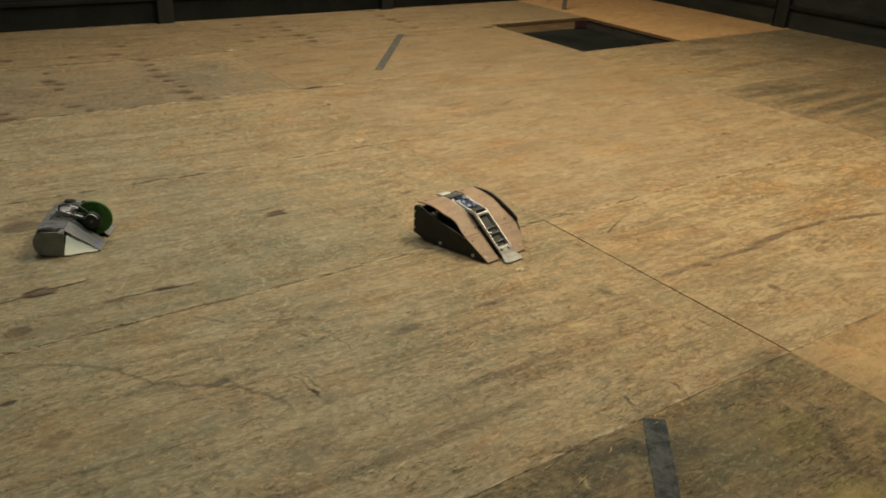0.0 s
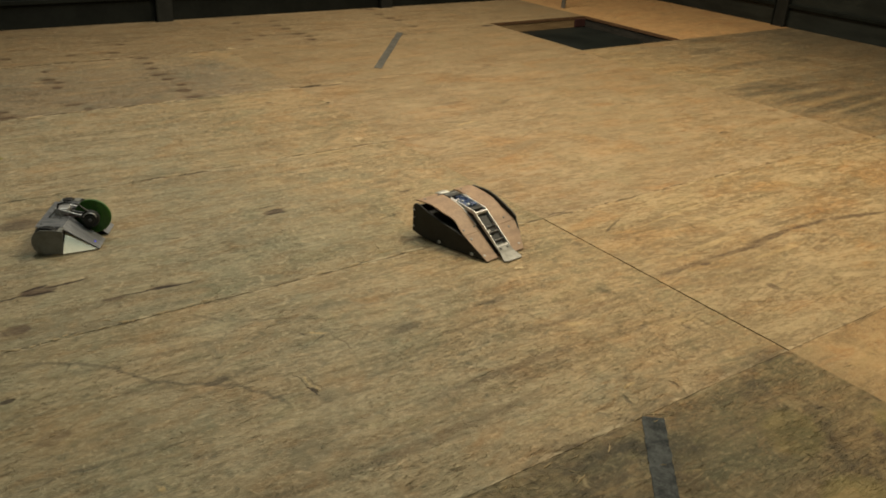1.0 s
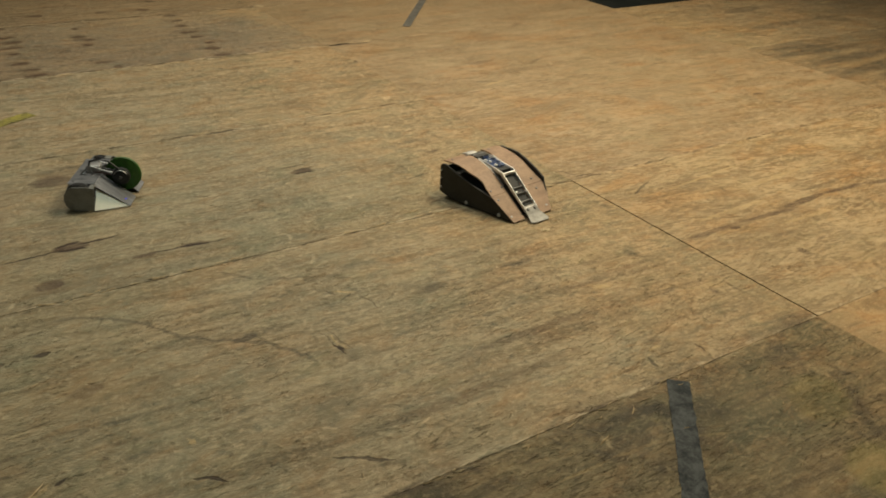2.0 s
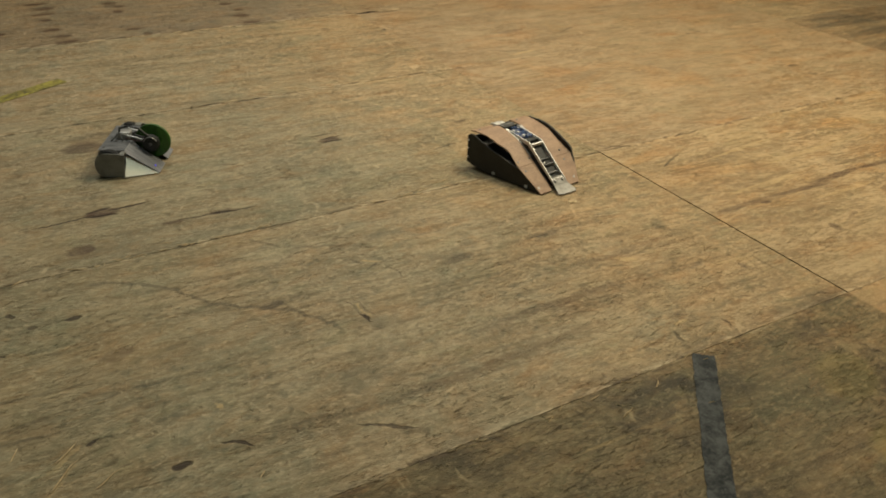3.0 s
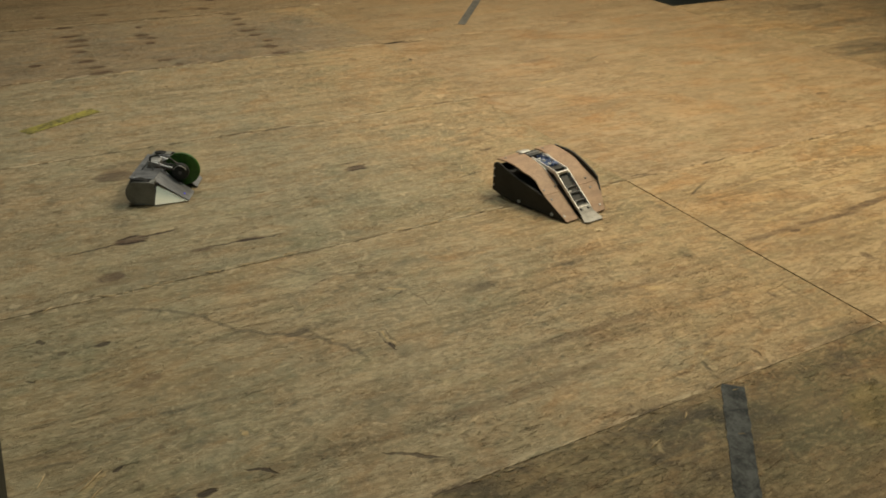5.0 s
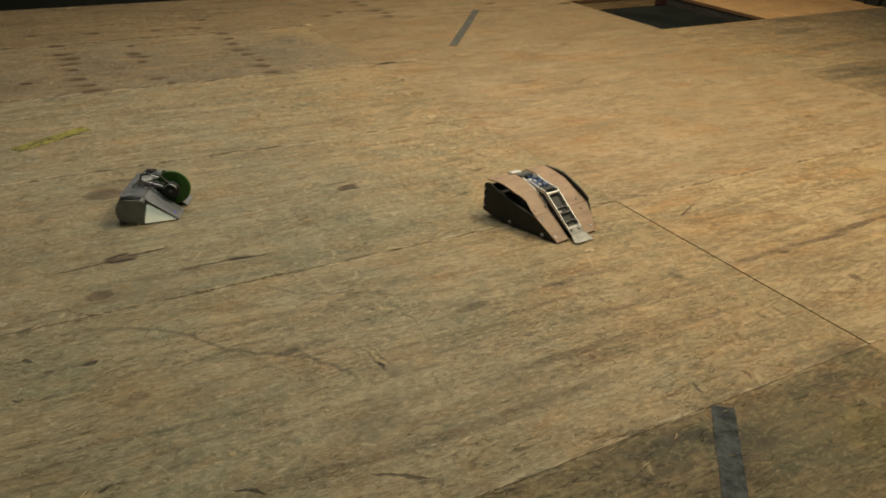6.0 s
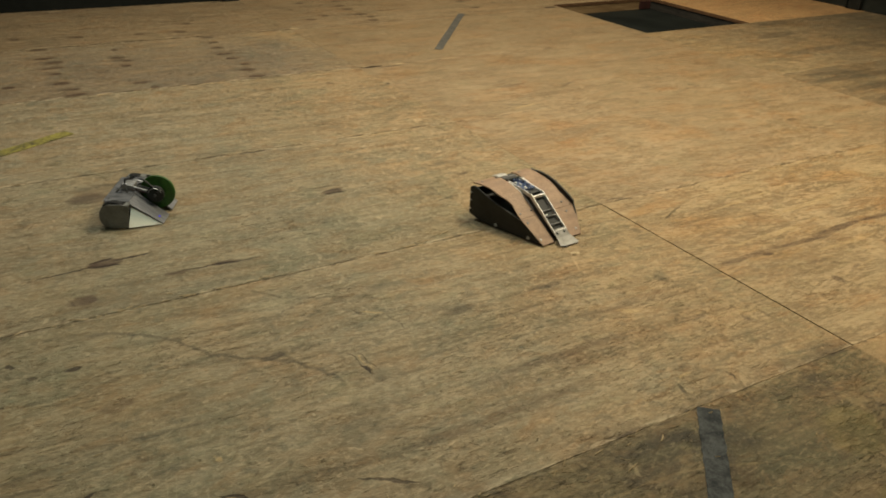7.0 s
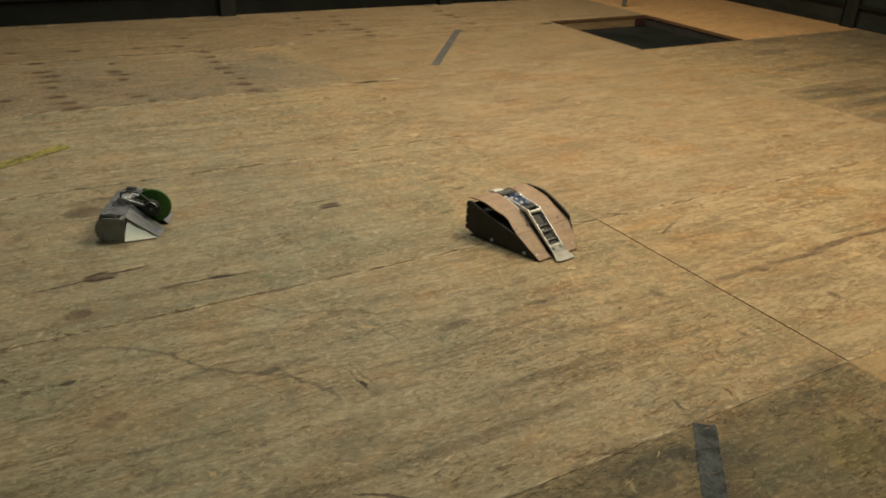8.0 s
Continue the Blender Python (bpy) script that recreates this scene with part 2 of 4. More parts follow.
    height = k.maths("SUBTRACT", k.maths("ADD", k.maths("MULTIPLY", fibre, 0.35), k.maths("MULTIPLY", long_, 0.5)), depth)
    k.put(bsdf.inputs["Base Color"], colour)
    k.put(bsdf.inputs["Normal"], k.bump(k.maths("ADD", height, k.maths("ADD", k.maths("MULTIPLY", grain, 0.4), k.maths("MULTIPLY", tooth, -0.5))), 0.8, 0.006))
    k.put(bsdf.inputs["Roughness"], k.maths("ADD", k.maths("MULTIPLY", patchy, 0.25), rough - 0.12))
    bsdf.inputs["Specular IOR Level"].default_value = 0.28
    return m


def plain(name, a, b, rough=0.5, metal=0.0, scale=8.0, bump=0.2, stretch=(1, 1, 1), spec=0.5):
    """Paint, metal or plastic with two scales of wear."""
    m, nt, bsdf = material(name)
    k = Net(nt)
    big = k.noise(k.place(scale=stretch, world=False), scale, 5, 0.6, 0.4)
    fine = k.noise(k.place(scale=stretch, world=False), scale * 9, 4, 0.65)
    t = k.maths("ADD", k.maths("MULTIPLY", big, 0.65), k.maths("MULTIPLY", fine, 0.35))
    k.put(bsdf.inputs["Base Color"], k.ramp(k.step(t, 0.36, 0.64), (0.0, a), (1.0, b)))
    k.put(bsdf.inputs["Roughness"], k.maths("ADD", k.maths("MULTIPLY", t, 0.3), rough - 0.15))
    bsdf.inputs["Metallic"].default_value = metal
    bsdf.inputs["Specular IOR Level"].default_value = spec
    k.put(bsdf.inputs["Normal"], k.bump(t, bump, 0.002))
    return m


black_steel = plain("black_painted_steel", (0.0055, 0.0068, 0.0055), (0.0105, 0.0122, 0.0098), 0.6, 0.0, 4, 0.1, spec=0.15)
# wall black lightened for the east wall, painting in the flood's sheen
lit_black = plain("black_board_painted_sheen", (0.012, 0.0145, 0.0125), (0.023, 0.026, 0.022), 0.5, 0.0, 3, 0.1, (1, 1, 4), 0.3)
grey_steel = plain("dull_grey_steel", (0.010, 0.011, 0.009), (0.019, 0.020, 0.017), 0.6, 0.0, 6, 0.2, spec=0.25)
roof_black = plain("black_roof_cloth", (0.01, 0.01, 0.01), (0.018, 0.017, 0.016), 0.9, 0, 2, 0.1)
subfloor = plain("dark_subfloor", (0.05, 0.028, 0.013), (0.11, 0.066, 0.034), 0.9, 0, 5, 0.2)
pit_paint = plain("pit_floor_paint", (0.006, 0.008, 0.007), (0.013, 0.016, 0.014), 0.6, 0, 3, 0.2, spec=0.2)
pit_timber = plain("pit_timber", (0.20, 0.12, 0.055), (0.36, 0.24, 0.12), 0.7, 0, 5, 0.4, (1, 1, 9))
raw_edge = plain("raw_plywood_edge", (0.075, 0.036, 0.014), (0.16, 0.08, 0.034), 0.8, 0, 14, 0.4, (1, 1, 6))
pit_board = plain("dark_pit_board", (0.022, 0.021, 0.018), (0.05, 0.045, 0.038), 0.75, 0, 6, 0.3, (1, 1, 5), 0.2)
dull_red = plain("dull_red_paint", (0.03, 0.011, 0.010), (0.06, 0.02, 0.017), 0.6, 0, 20, 0.1)
red_paint = plain("red_paint", (0.16, 0.014, 0.014), (0.32, 0.03, 0.025), 0.5, 0, 20, 0.1)
tape_grey = plain("worn_grey_tape", (0.016, 0.019, 0.02), (0.08, 0.084, 0.082), 0.75, 0, 22, 0.8, spec=0.12)
tape_far = plain("faded_grey_tape", (0.06, 0.056, 0.05), (0.135, 0.127, 0.108), 0.7, 0, 16, 0.5, spec=0.2)
tape_yellow = plain("worn_yellow_tape", (0.05, 0.042, 0.02), (0.33, 0.285, 0.05), 0.7, 0, 9, 0.4)
splinter_wood = plain("pale_splinter_wood", (0.30, 0.21, 0.10), (0.55, 0.42, 0.24), 0.7, 0, 40, 0.4)
hardboard = plain("tan_hardboard", (0.215, 0.128, 0.072), (0.335, 0.212, 0.124), 0.55, 0, 11, 0.25, (2.2, 1, 1))
scoop_metal = plain("worn_dull_aluminium", (0.20, 0.19, 0.17), (0.34, 0.33, 0.30), 0.6, 0.35, 25, 0.3)
black_plastic = plain("matt_black_plastic", (0.007, 0.008, 0.007), (0.018, 0.019, 0.017), 0.5, 0, 18, 0.2, spec=0.4)
rubber = plain("black_rubber", (0.008, 0.008, 0.008), (0.022, 0.022, 0.021), 0.75, 0, 30, 0.5, spec=0.3)
brushed = plain("brushed_aluminium", (0.50, 0.50, 0.48), (0.74, 0.73, 0.70), 0.42, 0.85, 12, 0.2, (1, 9, 1))
steel_sheet = plain("scuffed_steel_sheet", (0.20, 0.205, 0.21), (0.38, 0.38, 0.385), 0.4, 0.8, 14, 0.35, (1, 5, 1))
motor_black = plain("dark_motor_can", (0.010, 0.011, 0.009), (0.026, 0.027, 0.023), 0.6, 0.1, 20, 0.2)
# cheek metal: grey steel with its reflected glare painted in as pale colour
glint_metal = plain("metal_with_painted_glint", (0.84, 0.76, 0.60), (0.93, 0.86, 0.70), 0.45, 0.45, 20, 0.1)
bolt_grey = plain("dull_zinc", (0.30, 0.30, 0.28), (0.46, 0.45, 0.42), 0.45, 0.15, 30, 0.2)
guard_steel = plain("dull_guard_steel", (0.125, 0.125, 0.112), (0.205, 0.205, 0.185), 0.5, 0.3, 16, 0.3)
wedge_steel = plain("dull_wedge_steel", (0.13, 0.135, 0.145), (0.23, 0.235, 0.245), 0.5, 0.5, 18, 0.3, (1, 5, 1))
steel_dark = plain("dark_steel", (0.10, 0.10, 0.10), (0.2, 0.2, 0.19), 0.45, 0.7, 20, 0.3)
green_paint = plain("green_painted_steel", (0.018, 0.056, 0.009), (0.038, 0.125, 0.014), 0.45, 0.1, 22, 0.3)
blue_plastic = plain("blue_circuit", (0.012, 0.03, 0.085), (0.05, 0.10, 0.26), 0.4, 0, 60, 0.2)
white_plastic = plain("white_plastic", (0.5, 0.5, 0.5), (0.72, 0.72, 0.70), 0.4, 0, 60, 0.1)
hoop_steel = plain("dull_bright_steel", (0.30, 0.30, 0.29), (0.46, 0.45, 0.43), 0.45, 0.8, 20, 0.1)
chrome = plain("bright_steel", (0.62, 0.61, 0.59), (0.78, 0.77, 0.75), 0.3, 1.0, 20, 0.1)

led_blue, led_nt, led_bsdf = material("blue_led")
led_bsdf.inputs["Base Color"].default_value = (0.05, 0.05, 0.8, 1)
led_bsdf.inputs["Emission Color"].default_value = (0.12, 0.1, 1.0, 1)
led_bsdf.inputs["Emission Strength"].default_value = 0.2


# ---- mesh helpers ----
def mesh_of(name, bm, mat, smooth=False):
    me = bpy.data.meshes.new(name)
    bmesh.ops.recalc_face_normals(bm, faces=bm.faces)
    bm.to_mesh(me)
    bm.free()
    me.materials.append(mat)
    if smooth:
        for p in me.polygons:
            p.use_smooth = True
        me.set_sharp_from_angle(angle=radians(35))
    return me


def part(name, bm, mat, parent, label="", smooth=False):
    ob = new(name, mesh_of(name, bm, mat, smooth))
    ob.parent = parent
    if label:
        tagged(ob, label)
    return ob


def thing(name, bm, mat, label, category, group="", kind="", smooth=False, at=None):
    ob = new(name, mesh_of(name, bm, mat, smooth))
    if at is not None:
        ob.matrix_world = at
    return tagged(ob, label, category, group, kind)


def box(x0, x1, y0, y1, z0, z1, bevel=0.0, bm=None):
    b = bmesh.new()
    bmesh.ops.create_cube(b, size=1, matrix=Matrix.Translation(((x0 + x1) / 2, (y0 + y1) / 2, (z0 + z1) / 2)) @ Matrix.Diagonal((x1 - x0, y1 - y0, z1 - z0, 1)))
    if bevel:
        bmesh.ops.bevel(b, geom=b.edges[:], offset=bevel, segments=2, affect="EDGES", profile=0.5)
    return join(bm, b)


def join(bm, b):
    if bm is None:
        return b
    me = bpy.data.meshes.new("tmp")
    b.to_mesh(me)
    b.free()
    bm.from_mesh(me)
    bpy.data.meshes.remove(me)
    return bm


def rod(p, q, r, bm=None, sides=12, bevel=0.0, r2=None):
    p, q = Vector(p), Vector(q)
    b = bmesh.new()
    turn = (q - p).to_track_quat("Z", "Y").to_matrix().to_4x4()
    bmesh.ops.create_cone(b, cap_ends=True, segments=sides, radius1=r, radius2=r if r2 is None else r2, depth=(q - p).length, matrix=Matrix.Translation((p + q) / 2) @ turn)
    if bevel:
        rim = [e for e in b.edges if any(len(f.verts) > 4 for f in e.link_faces)]
        bmesh.ops.bevel(b, geom=rim, offset=bevel, segments=2, affect="EDGES", profile=0.5)
    return join(bm, b)


def bent_rod(points, r, bm=None, sides=8):
    """A round bar through the points, with a ball at each bend."""
    for p, q in zip(points, points[1:]):
        bm = rod(p, q, r, bm, sides)
    for p in points[1:-1]:
        b = bmesh.new()
        bmesh.ops.create_icosphere(b, subdivisions=1, radius=r, matrix=Matrix.Translation(p))
        bm = join(bm, b)
    return bm


def slab(outline, y0, y1, bevel=0.0, bm=None):
    """A plate with this outline in x and z, from y0 to y1."""
    b = bmesh.new()
    low = [b.verts.new((x, y0, z)) for x, z in outline]
    high = [b.verts.new((x, y1, z)) for x, z in outline]
    b.faces.new(low)
    b.faces.new(high[::-1])
    for i in range(len(low)):
        j = (i + 1) % len(low)
        b.faces.new((low[i], low[j], high[j], high[i]))
    if bevel:
        bmesh.ops.bevel(b, geom=b.edges[:], offset=bevel, segments=2, affect="EDGES", profile=0.5)
    return join(bm, b)


def sheet(profile, y0, y1, thick, bm=None):
    """A bent sheet: the profile in x and z, from y0 to y1, thick downwards."""
    return slab(profile + [(x - 0.2 * thick, z - thick) for x, z in reversed(profile)], y0, y1, 0.0, bm)


# ---- the arena ----
X0, X1, X2, X4 = -0.118, 2.385, 5.0, 7.90
YS = [0.0, 1.22, 2.44, 3.66, 4.88, 6.10, 7.372]
PX0, PX1, PY0, PY1 = 5.035, 6.25, 5.015, 6.27
HIGH = 2.6

floor_bm = box(X0 - 0.2, X4 + 0.2, -0.4, PY0 - 0.02, -0.35, -0.019)
box(X0 - 0.2, X4 + 0.2, PY1 + 0.02, YS[6] + 0.2, -0.35, -0.019, 0, floor_bm)
box(X0 - 0.2, PX0 - 0.02, PY0 - 0.02, PY1 + 0.02, -0.35, -0.019, 0, floor_bm)
box(PX1 + 0.02, X4 + 0.2, PY0 - 0.02, PY1 + 0.02, -0.35, -0.019, 0, floor_bm)
floor = thing("floor", floor_bm, subfloor, "dark timber subfloor under worn plywood sheets", "floor", kind="structure")

pit = thing("pit_floor", box(PX0 - 0.02, PX1 + 0.02, PY0 - 0.02, PY1 + 0.02, -0.33, -0.105), pit_paint, "dark painted floor at the bottom of the square pit", "pit floor", kind="structure")
liner = box(PX0 - 0.02, PX0, PY0, PY1, -0.105, -0.02, 0.002)
pit_lining = new("pit_lining", mesh_of("pit_lining", liner, pit_timber))
tagged(pit_lining, "bare timber boards lining the square pit", "pit lining", kind="structure")
for x0, x1, y0, y1 in ((PX1, PX1 + 0.02, PY0, PY1), (PX0 - 0.02, PX1 + 0.02, PY1, PY1 + 0.02), (PX0 - 0.02, PX1 + 0.02, PY0 - 0.02, PY0)):
    part("lining_board", box(x0, x1, y0, y1, -0.105, -0.02, 0.002), pit_board if x0 == PX1 else pit_timber, pit_lining)
for dims in ((PX0, PX1 - 0.008, PY1 - 0.008, PY1 - 0.001, -0.026, 0.0015), (PX1 - 0.008, PX1 - 0.001, PY0, PY1 - 0.001, -0.026, 0.0015)):
    part("edge_strip", box(*dims, 0.001), raw_edge, pit_lining, "dark brown raw plywood edge")
part("corner_block", box(PX1 - 0.14, PX1 - 0.002, PY1 - 0.022, PY1 - 0.002, -0.10, -0.022, 0.004), dull_red, pit_lining, "red painted corner block")


def wall(name, x0, x1, y0, y1, label, mat=black_steel):
    return thing(name, box(x0, x1, y0, y1, -0.02, HIGH), mat, label, "wall", kind="structure")


north = wall("wall_north", X0 - 0.2, X4 + 0.2, YS[6], YS[6] + 0.12, "black arena wall panel behind the floor")
east = wall("wall_east", X4, X4 + 0.12, -0.4, YS[6], "black arena wall panel beside the pit", lit_black)
west = wall("wall_west", X0 - 0.12, X0 + 0.03, -0.4, YS[6], "black arena wall panel close to the camera")
south = wall("wall_south", X0 - 0.12, X4 + 0.12, -0.52, -0.4, "black arena wall panel behind the camera")
thing("ceiling", box(X0 - 0.3, X4 + 0.3, -0.6, YS[6] + 0.3, 4.4, 4.5), roof_black, "black cloth roof over the arena", "ceiling", kind="structure")
for nm, x0, x1, y0, y1 in (("upper_wall_north", X0 - 0.2, X4 + 0.2, YS[6] + 0.01, YS[6] + 0.12), ("upper_wall_east", X4 + 0.01, X4 + 0.12, -0.4, YS[6]),
                           ("upper_wall_west", X0 - 0.12, X0 + 0.02, -0.4, YS[6]), ("upper_wall_south", X0 - 0.12, X4 + 0.12, -0.52, -0.41)):
    thing(nm, box(x0, x1, y0, y1, HIGH, 4.4), roof_black, "black cloth above the arena wall", "wall", kind="structure")

# rails and kick plates along the walls
for nm, dims in (("wall_rail", (X0 + 0.03, X4, YS[6] - 0.035, YS[6] - 0.001, 0.19, 0.225)), ("wall_rail", (X4 - 0.035, X4 - 0.001, -0.4, YS[6] - 0.036, 0.19, 0.225))):
    thing(nm, box(*dims, 0.004), black_steel, "black steel rail low on the arena wall", "wall rail", kind="structure")
thing("kick_plate", box(X0 + 0.031, X0 + 0.062, -0.39, YS[6] - 0.04, 0.0, 0.12, 0.003), grey_steel, "dull grey steel kick plate at the wall's foot", "kick plate", kind="structure")


def wall_post(x, y, along):
    """An angle-iron post with a foot, welded to the wall."""
    w, d = 0.066, 0.05
    body = box(-w, w, -d, -0.001, 0.0, HIGH - 0.05, 0.004)
    at = pose(x, y, 0, 0, 0, 0 if along == "x" else -90)
    ob = thing("wall_post", body, grey_steel, "dark grey steel post standing against the black wall", "post", "posts along the wall", at=at)
    part("post_flange", box(-w - 0.012, -w - 0.001, -d - 0.012, -0.001, 0.0, HIGH - 0.05, 0.002), black_steel, ob)
    return ob


for x in (0.1, 2.315, 4.53, 6.745):
    wall_post(x, YS[6], "x")
for y in (0.69, 2.905, 5.12, 7.2):
    wall_post(X4, y, "y")

# ---- plywood sheets ----
TAN_L, TAN_D, GREY = (0.388, 0.312, 0.194), (0.226, 0.173, 0.097), (0.182, 0.178, 0.124)
GOLD_L, GOLD_D = (0.395, 0.287, 0.153), (0.235, 0.163, 0.078)
MID_L, MID_D = (0.375, 0.276, 0.157), (0.228, 0.158, 0.081)
WARM_GREY = (0.24, 0.178, 0.105)


near_marks = [(0.747, 1.985, 0.045, 0.017, 5, 0.85, "scuff"), (0.985, 1.845, 0.075, 0.0022, 97, 0.6, "split"), (0.965, 1.800, 0.030, 0.004, 105, 0.9, "split"), (0.958, 1.86, 0.06, 0.0022, 92, 0.6, "split"), (0.972, 1.84, 0.05, 0.003, 95, 0.6, "pale"),
              (0.815, 1.362, 0.085, 0.006, -33, 0.7, "split"), (0.34, 1.466, 0.024, 0.012, 10, 0.9, "split"), (0.473, 1.477, 0.045, 0.006, -35, 0.85, "split"), (0.178, 1.638, 0.020, 0.0045, 31, 0.85, "split"),
              (0.11, 1.61, 0.06, 0.008, 40, 0.3, "pale"), (0.10, 1.55, 0.06, 0.007, 48, 0.3, "pale"), (1.07, 2.10, 0.035, 0.004, -60, 0.5, "split"), (1.11, 2.05, 0.04, 0.004, 30, 0.45, "split"),
              (1.165, 1.99, 0.05, 0.004, -80, 0.5, "split"), (1.12, 2.08, 0.04, 0.006, -30, 0.7, "pale"), (1.38, 1.965, 0.065, 0.022, 3, 0.6, "scuff"), (1.743, 1.968, 0.06, 0.02, 0, 0.55, "scuff"),
              (0.86, 2.335, 0.095, 0.006, -46, 0.5, "scuff"), (1.04, 2.228, 0.13, 0.006, -20, 0.5, "scuff"), (2.22, 1.245, 0.17, 0.03, 2, 0.32, "scuff"), (1.75, 1.24, 0.16, 0.018, 0, 0.4, "scuff"),
              (0.30, 1.95, 0.05, 0.03, 10, 0.45, "stain"), (1.9, 1.75, 0.3, 0.02, 3, 0.3, "stain"), (1.5, 1.6, 0.35, 0.018, 2, 0.3, "stain"), (1.2, 1.45, 0.4, 0.02, 2, 0.3, "stain")]
near_marks += [(0.052, 1.773, 0.086, 0.0071, 6, 0.5, "scuff"), (0.212, 1.784, 0.100, 0.0066, 2, 0.5, "scuff"), (0.367, 1.788, 0.076, 0.0067, -3, 0.5, "scuff"), (0.102, 1.875, 0.133, 0.0091, -5, 0.4, "scuff"), (0.255, 1.732, 0.045, 0.0067, -4, 0.45, "scuff"),
               (0.491, 1.776, 0.091, 0.0068, -6, 0.45, "scuff"), (0.058, 1.714, 0.096, 0.0060, -5, 0.45, "scuff"), (0.229, 2.178, 0.024, 0.0116, 0, 0.8, "split"), (0.075, 2.264, 0.019, 0.0076, -69, 0.7, "split"), (0.028, 2.080, 0.017, 0.0065, -28, 0.7, "split")]
near_marks += [(0.124, 2.181, 0.019, 0.0076, -16, 0.6, "split"), (0.474, 1.630, 0.016, 0.0063, -54, 0.6, "pale"), (1.880, 1.708, 0.041, 0.0113, -35, 0.6, "pale"), (1.786, 1.351, 0.03, 0.0074, 10, 0.6, "pale"), (1.723, 1.299, 0.028, 0.0071, 75, 0.55, "split"),
               (1.909, 1.285, 0.023, 0.0060, 86, 0.6, "split"), (2.207, 1.498, 0.022, 0.0096, -72, 0.6, "stain"), (2.077, 1.573, 0.030, 0.0092, 2, 0.6, "stain"), (2.274, 1.275, 0.079, 0.0239, 1, 0.35, "scuff"), (2.155, 1.235, 0.111, 0.0221, -18, 0.35, "scuff")]
curve = [(0.30, 2.335), (0.354, 2.326), (0.428, 2.278), (0.516, 2.203), (0.545, 2.151), (0.588, 2.077), (0.659, 2.026), (0.722, 1.984), (0.784, 1.939), (0.837, 1.873), (0.868, 1.812), (0.884, 1.777)]
for (xa, ya), (xb, yb) in zip(curve, curve[1:]):
    near_marks.append(((xa + xb) / 2, (ya + yb) / 2, math.hypot(xb - xa, yb - ya) * 0.8, 0.0085, math.degrees(math.atan2(yb - ya, xb - xa)), 0.48, "trail"))
knot_marks = [(0.424, 2.79, 0.062, 0.036, 0, 0.9, "knot"), (0.424, 2.768, 0.058, 0.007, -6, 0.9, "split"), (0.42, 2.815, 0.052, 0.006, 8, 0.85, "split"), (0.30, 2.775, 0.11, 0.005, 6, 0.85, "split"), (0.52, 2.802, 0.075, 0.006, 4, 0.95, "split"),
              (0.796, 2.615, 0.05, 0.011, -3, 0.95, "split"), (0.775, 2.614, 0.15, 0.0045, -4, 0.9, "split"), (0.80, 2.62, 0.06, 0.02, -3, 0.6, "knot"), (0.631, 2.615, 0.05, 0.016, 0, 0.7, "stain"), (0.316, 2.558, 0.052, 0.036, 0, 0.8, "knot"), (0.84, 2.70, 0.018, 0.012, 0, 0.6, "scuff")]
knot_marks += [(0.47, 3.40, 0.085, 0.06, 0, 0.72, "knot"), (0.552, 3.488, 0.13, 0.055, -6, 0.55, "scuff"), (0.632, 3.380, 0.10, 0.010, 10, 0.95, "split"), (0.565, 3.368, 0.035, 0.02, 0, 0.8, "split"), (0.774, 3.499, 0.068, 0.007, -80, 0.55, "scuff"),
               (1.407, 3.05, 0.05, 0.024, 0, 0.85, "knot"), (1.407, 3.035, 0.055, 0.006, -4, 0.9, "split"), (1.42, 3.07, 0.05, 0.005, 6, 0.85, "split"), (1.393, 3.115, 0.06, 0.004, 4, 0.7, "split"), (2.022, 2.998, 0.04, 0.012, 0, 0.8, "stain"), (1.194, 3.326, 0.12, 0.004, 2, 0.4, "scuff")]
knot_marks += [(1.758, 3.335, 0.10, 0.004, -3, 0.4, "scuff"), (0.369, 3.160, 0.018, 0.0156, -48, 0.5, "scuff"), (0.942, 2.992, 0.028, 0.0104, -25, 0.5, "scuff"), (0.266, 3.442, 0.014, 0.0121, 35, 0.5, "scuff"), (1.82, 2.78, 0.07, 0.006, 10, 0.5, "split")]
joint_marks = [(1.266, 3.649, 0.096, 0.008, 3, 0.85, "split"), (1.02, 3.648, 0.16, 0.003, 0, 0.4, "split"), (0.718, 3.647, 0.120, 0.003, -1, 0.5, "split"), (1.95, 3.648, 0.22, 0.006, 0, 0.5, "pale")]



def burn(x, y, half, seed):
    """One short dark burn along the grain, with a paler smear beside it."""
    rng = random.Random(seed)
    return [(x, y, half * 1.1, rng.uniform(0.026, 0.038), rng.uniform(-6, 6), rng.uniform(0.82, 1.0), "stain"), (x + rng.uniform(-0.05, 0.05), y + 0.02, half * 1.5, 0.045, rng.uniform(-8, 8), 0.28, "stain")]


burn_marks, far_marks, far_mid = [], [], []
for i, (x, y, half) in enumerate(((0.61, 6.06, 0.052), (0.62, 5.81, 0.068), (0.65, 5.68, 0.061), (0.63, 5.55, 0.072), (0.63, 5.41, 0.04), (0.35, 5.2, 0.036), (0.63, 5.18, 0.056), (0.65, 5.04, 0.055), (0.67, 4.92, 0.066),
                                 (1.73, 6.05, 0.055), (1.73, 5.88, 0.035), (1.71, 5.72, 0.04), (1.7, 5.54, 0.059), (1.71, 5.4, 0.05), (1.74, 5.23, 0.035), (1.71, 5.09, 0.053), (1.72, 4.93, 0.055),
                                 (1.04, 5.68, 0.046), (1.08, 5.58, 0.041), (1.05, 5.46, 0.03), (1.06, 5.9, 0.025), (1.05, 5.04, 0.058), (1.1, 4.92, 0.025))):
    burn_marks += burn(x, y, half, i)
